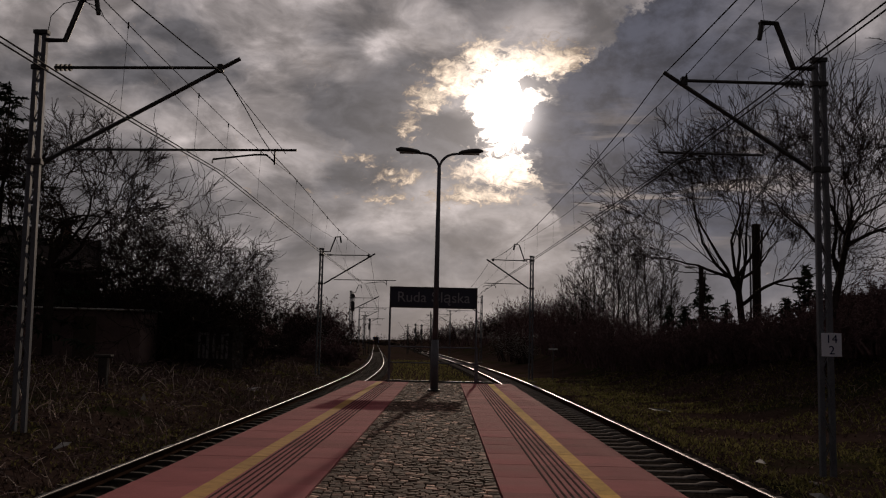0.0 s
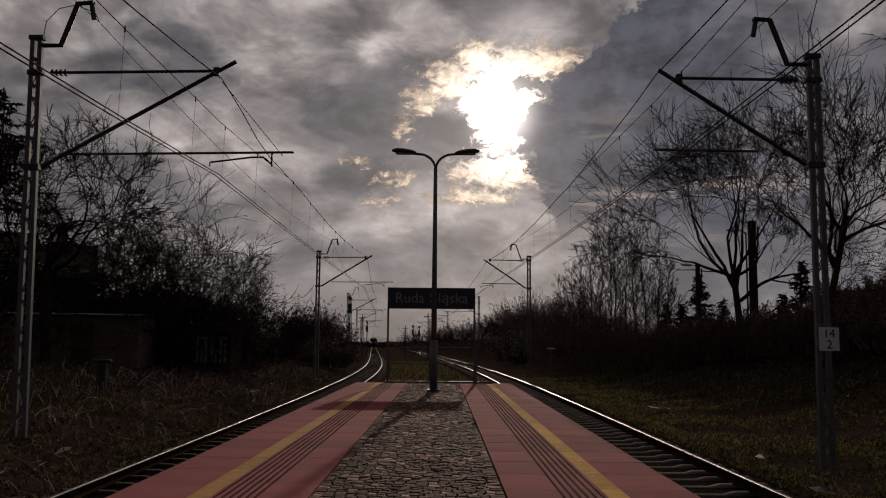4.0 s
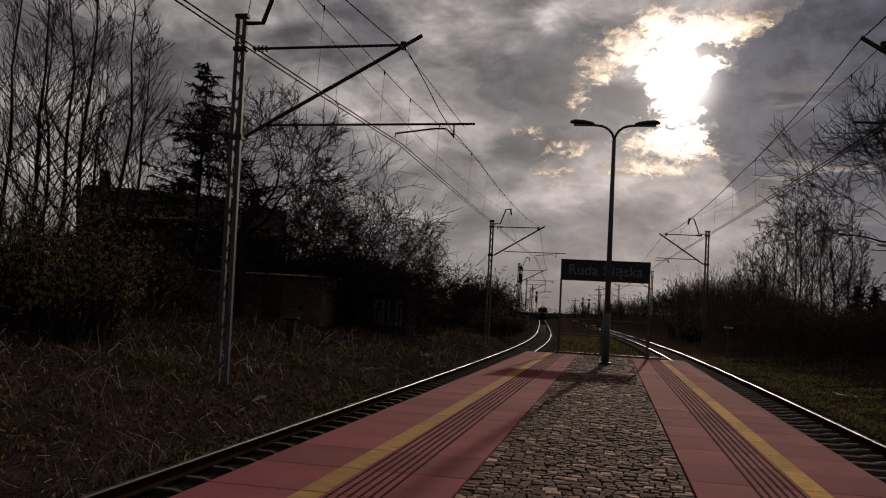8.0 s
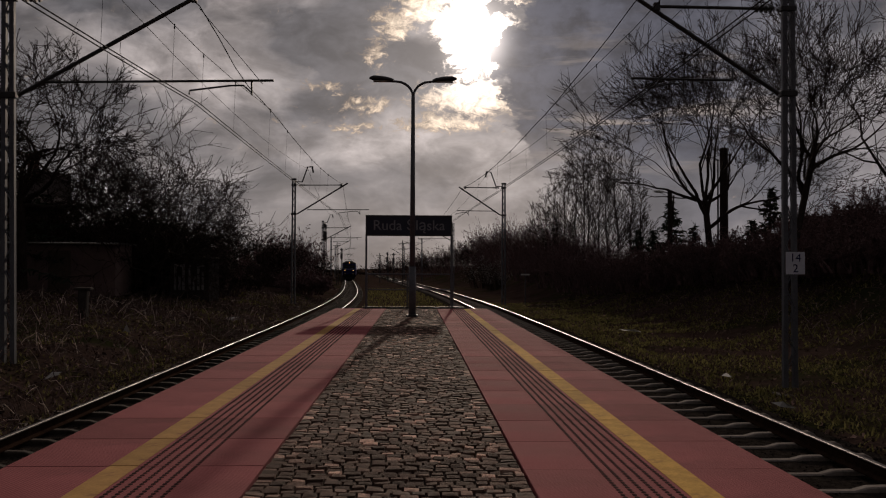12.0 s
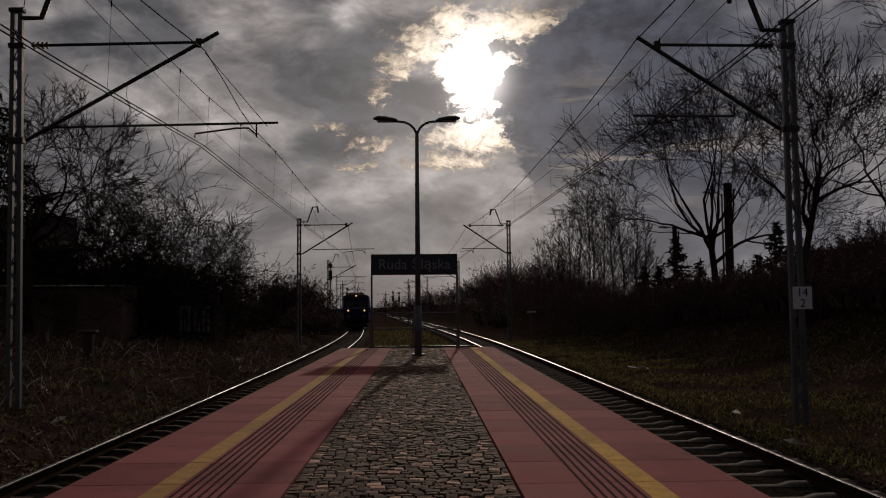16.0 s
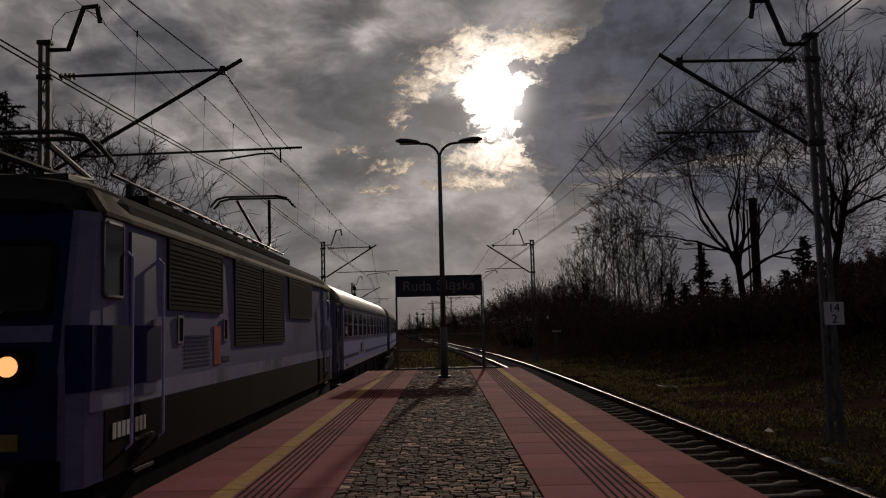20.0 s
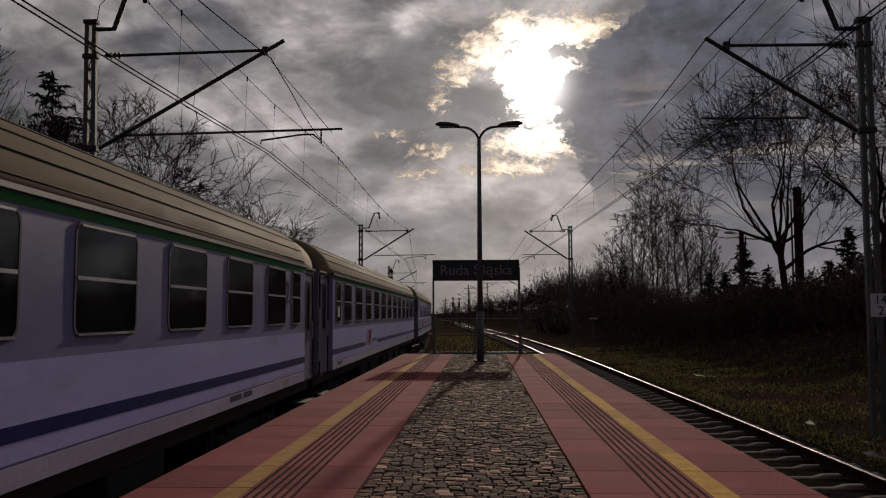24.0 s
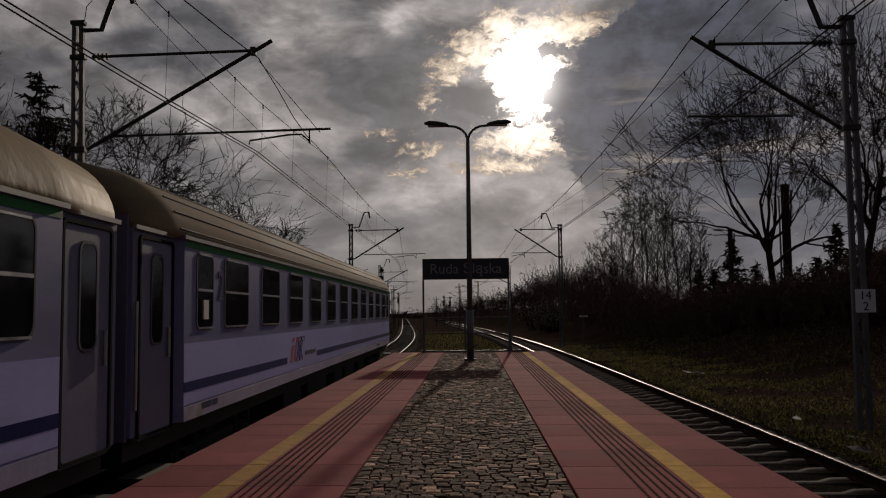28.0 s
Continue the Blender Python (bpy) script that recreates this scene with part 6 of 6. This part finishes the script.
def make_undergrowth():
    rng = random.Random(21)

    def spot(side):
        y = 3 + 60 * rng.random() ** 1.7
        u = -0.75 + (13.5 if side < 0 else 13.0) * rng.random() ** (1.15 if side < 0 else 1.0)
        x = left_x(y) - 1.9 - u if side < 0 else right_x(y) + 2.3 + u
        return x, y

    def blade(g, x, y, h, lean, w):
        z = ground_z(x, y) - 0.03
        a = rng.uniform(0, 6.283)
        dx, dy = math.cos(a) * lean, math.sin(a) * lean
        wx, wy = -math.sin(a) * w, math.cos(a) * w
        g.add([(x - wx, y - wy, z), (x + wx, y + wy, z), (x + dx * 0.4 + wx * 0.7, y + dy * 0.4 + wy * 0.7, z + h * 0.65), (x + dx * 0.4 - wx * 0.7, y + dy * 0.4 - wy * 0.7, z + h * 0.65), (x + dx, y + dy, z + h * rng.uniform(0.75, 1.0))], [(0, 1, 2, 3), (3, 2, 4)])

    for side in (-1, 1):
        dry, green, stems = Geo(), Geo(), Geo()
        for _ in range(2600 if side < 0 else 1500):
            x, y = spot(side)
            if noise.noise((x * 0.45, y * 0.3, 14)) < -0.05:
                continue
            blade(dry, x, y, rng.uniform(0.08, 0.32), rng.uniform(0.15, 0.6), 0.005 + 0.0004 * y)
        for _ in range(30000 if side < 0 else 60000):
            x, y = spot(side)
            if noise.noise((x * 0.3, y * 0.3, 3)) > (-0.08 if side < 0 else -0.25):
                blade(green, x, y, rng.uniform(0.05, 0.16), rng.uniform(0.05, 0.2), 0.008 + 0.0006 * y)
        for _ in range(9000 if side < 0 else 5000):
            x, y = spot(side)
            if side < 0 and noise.noise((x * 0.7, y * 0.5, 31)) < rng.uniform(-0.45, 0.25):
                continue
            if side > 0 and x - right_x(y) < 6.5 + 2 * rng.random():
                continue
            z = ground_z(x, y) - 0.03
            lump = 0.3 + 1.0 * max(0, noise.noise((x * 0.55, y * 0.4, 9)) + 0.25)
            h = rng.uniform(0.0, 0.85) ** 1.6 * lump + 0.05
            a = rng.uniform(0, 6.283)
            k = rng.uniform(0.15, 1.1)
            c, s_ = math.cos(a), math.sin(a)
            pts = [Vector((x + c * k * v, y + s_ * k * v, z + h * (1 - (2 * v - 0.85) ** 2) + rng.gauss(0, 0.03))) for v in (0.0, 0.3, 0.62, 1.0)]
            w = rng.uniform(0.004, 0.007) + 0.00022 * y
            for q in range(3):
                stems.tube(pts[q], pts[q + 1], w * (1 - 0.2 * q), w * (0.8 - 0.2 * q), 3, False)
        if side > 0:
            for _ in range(4500):
                y = P1 + 0.6 + 75 * rng.random() ** 1.4
                x = rng.uniform(left_x(y) + 1.7, right_x(y) - 1.7)
                blade(green, x, y, rng.uniform(0.08, 0.24), rng.uniform(0.03, 0.2), 0.006 + 0.0004 * y)
        flakes = Geo()
        for _ in range(26000 if side < 0 else 12000):
            x, y = spot(side)
            z = ground_z(x, y) + 0.02
            s, a = rng.uniform(0.018, 0.045) + 0.0007 * y, rng.uniform(0, 6.283)
            c, d = math.cos(a) * s, math.sin(a) * s
            flakes.add([(x - c, y - d, z + rng.gauss(0.01, 0.03)), (x - d * 0.5, y + c * 0.5, z + rng.gauss(0.01, 0.03)), (x + c, y + d, z + rng.gauss(0.02, 0.04)), (x + d * 0.5, y - c * 0.5, z + rng.gauss(0.01, 0.03))], [(0, 1, 2, 3)])
        tagged(part("leaf_litter", flakes, LITTER), "dead brown leaves lying on the bank", "leaves", kind="stuff")
        if side < 0:
            pale = Geo()
            for _ in range(800):
                x, y = spot(side)
                if y > 40:
                    continue
                z = ground_z(x, y)
                a, k, h = rng.uniform(0, 6.283), rng.uniform(0.1, 0.7), rng.uniform(0.15, 0.6)
                bend_ = rng.uniform(-0.25, 0.25)
                pts = [Vector((x + math.cos(a) * k * v - math.sin(a) * bend_ * v * v, y + math.sin(a) * k * v + math.cos(a) * bend_ * v * v, z + h * (v * 1.5 - v * v * rng.uniform(0.3, 1.0)) + rng.gauss(0, 0.02))) for v in (0.0, 0.25, 0.5, 0.75, 1.0)]
                pale.line(pts, rng.uniform(0.006, 0.011) + 0.0002 * y, 4, 0.004)
            tagged(part("dead_stalks", pale, STALK), "pale bent dead stalks standing in the brambles", "stalks", kind="stuff")
        tagged(part("dry_grass", dry, GRASSDRY), "dead straw-coloured grass on the bank", "grass", kind="stuff")
        tagged(part("grass", green, GRASS), "short green grass on the bank", "grass", kind="stuff")
        tagged(part("brambles", stems, BRAMBLE), "tangled dead bramble stems on the bank", "brambles", kind="stuff")


# ---- buildings and small things ----
def make_house(x, y, rz, w, d, eave, ridge, label, chimneys=((0.2, 0.6),), windows=3, z=None):
    h = thing("house", (x, y, ground_z(x, y) - 0.2 if z is None else z), label, "house", rz=rz)
    # brick tone set low so the house stays a dark silhouette
    WALL = mat("dark_brick", (0.055, 0.04, 0.036), (0.10, 0.07, 0.062), 0.9, scale=0.8, fine=12, bump=0.2, stain=(0.035, 0.03, 0.028))
    TILE = mat("roof_tile", (0.03, 0.024, 0.023), (0.055, 0.042, 0.04), 0.95, gloss=0.08, scale=1.5, fine=14, bump=0.5, depth=0.03)
    part("wall", Geo().prism([(-w / 2, 0), (-w / 2, eave), (0, ridge - 0.1), (w / 2, eave), (w / 2, 0)], -d / 2, d / 2), WALL, h)
    for s in (-1, 1):
        sl = math.hypot(w / 2 + 0.4, ridge - eave + 0.2)
        a = math.atan2(ridge - eave + 0.15, w / 2)
        m = Matrix.Translation((0, 0, ridge)) @ Matrix.Rotation(s * a, 4, "Y")
        part("roof", Geo().box(0 if s > 0 else -sl, sl if s > 0 else 0, -d / 2 - 0.3, d / 2 + 0.3, -0.08, 0.08, m), TILE, h)
    for u, v in chimneys:
        part("chimney", Geo().box(u - 0.35, u + 0.35, v * d / 2 - 0.3, v * d / 2 + 0.3, eave, ridge + 0.9).box(u - 0.42, u + 0.42, v * d / 2 - 0.37, v * d / 2 + 0.37, ridge + 0.9, ridge + 1.02), mat("chimney_brick", (0.08, 0.04, 0.03), (0.13, 0.065, 0.05), 0.9, scale=6, bump=0.4), h)
    for i in range(windows):
        yy = -d / 2 + (i + 0.5) * d / windows
        for s in (-1, 1):
            f = part("window", ring_geo(s * (w / 2 - 0.02), s * (w / 2 + 0.05), [(yy - 0.6, 1.1), (yy + 0.6, 1.1), (yy + 0.6, 2.4), (yy - 0.6, 2.4)], [(yy - 0.52, 1.18), (yy + 0.52, 1.18), (yy + 0.52, 2.32), (yy - 0.52, 2.32)]), mat("window_paint", (0.3, 0.3, 0.29), (0.4, 0.4, 0.39), 0.6, bump=0), h)
            part("pane", pane_geo(s * (w / 2 + 0.004), s * (w / 2 + 0.02), [(yy - 0.53, 1.17), (yy + 0.53, 1.17), (yy + 0.53, 2.33), (yy - 0.53, 2.33)]), GLASS, f)
    return h


def make_small_things():
    x, y = polar(-29.5, 58)
    make_house(x, y, -60, 8, 8.5, 5.0, 7.0, "long dark house with a low roof and chimneys behind the trees", ((0.0, -0.8), (0.0, 0.3)), 4)
    x, y = polar(-24.4, 54)
    make_house(x, y, -66, 7, 4.6, 4.4, 6.3, "small dark house with a hipped look behind the bank", ((0.5, 0.3),), 2)
    x, y = polar(27.8, 58)
    make_house(x, y, 65, 6, 7, 1.5, 2.5, "low dark house above the bank among trees", (), 2)
    # a long shed with a pale metal roof edge
    x, y = polar(-23.3, 44)
    shed = thing("shed", (x, y, ground_z(x, y) - 0.2), "long low dark shed with a pale metal roof edge", "shed", rz=4)
    base = ground_z(x, y) - 0.2
    part("wall", Geo().box(-3.4, 3.4, 0, 3, 0, 2.55 - base), mat("shed_wall", (0.12, 0.075, 0.07), (0.22, 0.145, 0.135), 0.9, scale=1, bump=0.2), shed)
    part("roof", Geo().box(-3.6, 3.6, -0.25, 3.2, 2.55 - base, 2.62 - base), mat("shed_roof", (0.1, 0.1, 0.1), (0.18, 0.18, 0.18), 0.5, 0.4, scale=2), shed)
    part("roof_edge", Geo().tube((-3.6, -0.29, 2.6 - base), (3.6, -0.29, 2.56 - base), 0.045, n=12), mat("zinc", (0.5, 0.48, 0.45), (0.75, 0.72, 0.68), 0.3, 0.9, scale=3), shed, "pale zinc edge")
    part("door", Geo().box(0.4, 1.4, -0.05, 0.0, 0.1, 2.1), mat("shed_door", (0.06, 0.04, 0.03), (0.1, 0.07, 0.05), 0.8), shed)
    # concrete box with sprayed shapes
    x, y = polar(-14.6, 45)
    box = thing("concrete_cabin", (x, y, -0.1), "small dark concrete cabin with sprayed pale shapes", "cabin", rz=-5)
    part("wall", Geo().box(-1.0, 1.0, 0, 1.6, -0.2, 2.0), FOOTING, box, bevel=0.03)
    part("roof_slab", Geo().box(-1.12, 1.12, -0.1, 1.7, 2.0, 2.1), FOOTING, box, bevel=0.02)
    dark = mat("spray", (0.24, 0.225, 0.235), (0.36, 0.34, 0.35), 0.8, bump=0)
    for u, w, a in ((-0.72, 0.12, 1.3), (-0.5, 0.12, 0.7), (-0.3, 0.14, 1.3), (0.02, 0.12, 1.25), (0.22, 0.1, 0.6), (0.46, 0.13, 1.3), (0.68, 0.12, 0.9)):
        part("sprayed_bar", Geo().box(u - w / 2, u + w / 2, -0.008, 0.004, 0.45, 0.45 + a), dark, box)
    for u, z in ((-0.6, 1.6), (0.12, 1.0), (0.56, 1.6)):
        part("sprayed_bar", Geo().box(u - 0.2, u + 0.2, -0.008, 0.004, z, z + 0.12), dark, box)
    # concrete marker post
    x, y = polar(-20.9, 30)
    post = thing("marker_post", (x, y, ground_z(x, y) - 0.1), "squat weathered concrete marker post on the bank", "post")
    part("shaft", Geo().box(-0.14, 0.14, -0.12, 0.12, -0.2, 1.0), FOOTING, post, bevel=0.03)
    part("cap", Geo().box(-0.27, 0.27, -0.16, 0.16, 1.0, 1.1), FOOTING, post, bevel=0.03)
    # small crossed sign by the far side of track 2
    cross = thing("track_sign", (7.7, 60.0, -0.95), "thin steel post with a small pale crossbar beside the track", "sign")
    part("post", Geo().tube((0, 0, 0), (0, 0, 2.4), 0.035, n=6), STEEL, cross)
    part("crossbar", Geo().box(-0.3, 0.3, -0.03, 0.03, 2.0, 2.1), PAPER, cross)
    # mast plate
    plate = thing("mast_plate", (7.625, 17.06, 1.56), "white mast number plate reading 14 over 2", "sign")
    part("plate", Geo().box(-0.19, 0.19, -0.012, 0.0, -0.22, 0.22), mat("plate_white", (0.62, 0.63, 0.74), (0.74, 0.75, 0.84), 0.5, scale=5), plate, bevel=0.003)
    for body, z in (("14", 0.1), ("2", -0.11)):
        me = text_mesh("digit", body, 0.23)
        me.materials.append(INK)
        t = part("digit", me, None, plate)
        t.matrix_basis = pose(0, -0.014, z, 90, 0, 0)
    # cut poles and street lamps on the right bank
    for az, d, z1, r in ((19.75, 48, 7.9, 0.23), (16.45, 58, 6.6, 0.17)):
        x, y = polar(az, d)
        p = thing("wooden_pole", (x, y, 0), "stout dark wooden pole cut off at the top", "pole")
        part("shaft", Geo().tube((0, 0, ground_z(x, y) - 0.3), (0, 0, z1), r, r * 0.9, 9), BARK, p)
        part("stub", Geo().tube((r, 0, z1 - 2.2), (r * 1.5, 0, z1 - 0.3), 0.05, n=5), BARK, p)
    for az, d, z1 in ((18.9, 56, 8.4), (16.0, 66, 7.2)):
        x, y = polar(az, d)
        lamp = thing("street_lamp", (x, y, 0), "street lamp with one short arm beyond the bank", "street lamp", "street lamps beyond the bank")
        part("pole", Geo().tube((0.5, 0, ground_z(x, y) - 0.3), (0.5, 0, z1 - 0.1), 0.07, 0.05, 7), STEEL, lamp)
        part("arm", Geo().line([(0.5, 0, z1 - 0.15), (0.3, 0, z1), (0.0, 0, z1 + 0.03)], 0.035, 6), STEEL, lamp)
        part("lamp_head", Geo().loft([[Vector((u, w * math.cos(t), z1 + 0.05 + h * math.sin(t))) for t in [i * math.pi / 4 for i in range(8)]] for u, w, h in ((0.1, 0.08, 0.06), (-0.2, 0.17, 0.11), (-0.5, 0.15, 0.1), (-0.7, 0.03, 0.03))]), PAPER, lamp)
    # signals by the line
    for az, d, h, kind in ((-6.0, 92, 7.2, 1), (-5.2, 130, 6.4, 0), (-4.9, 150, 6.0, 1), (-2.4, 150, 5.2, 0), (-1.9, 165, 5.6, 1), (-1.5, 160, 5.4, 1), (-0.9, 120, 6.4, 0)):
        x, y = polar(az, d)
        sg = thing("signal_post", (x, y, -0.9), "dark railway signal post with a lamp screen beside the line", "railway signal", "signal posts")
        part("mast", Geo().tube((0, 0, 0), (0, 0, h), 0.08, 0.06, 7), DARKSTEEL, sg)
        part("ladder", Geo().tube((0.25, 0.1, 0), (0.12, 0.1, h - 0.4), 0.03, n=4), DARKSTEEL, sg)
        if kind:
            part("lamp_screen", Geo().tube((0, -0.1, h - 0.3), (0, 0.05, h - 0.3), 0.27, n=4), DARKSTEEL, sg)
            part("lamp_box", Geo().box(-0.2, 0.2, -0.2, 0.1, h - 1.9, h - 0.9), DARKSTEEL, sg, bevel=0.03)
        else:
            part("crossarm", Geo().tube((-0.6, 0, h - 0.5), (0.6, 0, h - 0.5), 0.04, n=5), DARKSTEEL, sg)
    # litter
    rng = random.Random(4)
    RAG = mat("litter_pale", (0.32, 0.31, 0.30), (0.5, 0.48, 0.46), 0.8, scale=9, bump=0.2)
    for az, d, s in ((-16.8, 19.6, 0.15), (-22.6, 18.6, 0.13), (13.9, 33, 0.3), (20.0, 20.0, 0.1), (23.5, 15.5, 0.1), (-18.5, 26, 0.12), (-31.0, 16, 0.12), (-12.0, 36, 0.16)):
        x, y = polar(az, d)
        lt = tagged(part("litter", Geo().add([(rng.gauss(0, s), rng.gauss(0, s), abs(rng.gauss(0, s * 0.6))) for _ in range(7)], [(0, 1, 2), (0, 2, 3), (1, 2, 4), (2, 4, 5), (3, 5, 6), (0, 3, 6), (1, 4, 6)]), RAG), "crumpled scrap of pale plastic lying in the grass", "litter", "scraps of litter")
        lt.matrix_basis = pose(x, y, ground_z(x, y) + 0.08)


make_wires()
make_woods()
make_undergrowth()
make_small_things()


# ---- movement ----
SPEED_IN, SPEED_BY = 21.6, 21.95


def front_y(t):
    """Where the train's nose is along the line."""
    return 7.6 - (SPEED_IN if t < 20.0 else SPEED_BY) * (t - 20.0)


def motions():
    for car, offset, z in TRAIN:
        rows = []
        for i in range(29):
            y = front_y(float(i)) + offset
            slope = (left_x(y + 6) - left_x(y - 6)) / 12
            rows.append((float(i), pose(left_x(y), y, z, 0, 0, -math.degrees(math.atan(slope)))))
        walk(car, rows)


make_cobbles(PLATFORM)
motions()
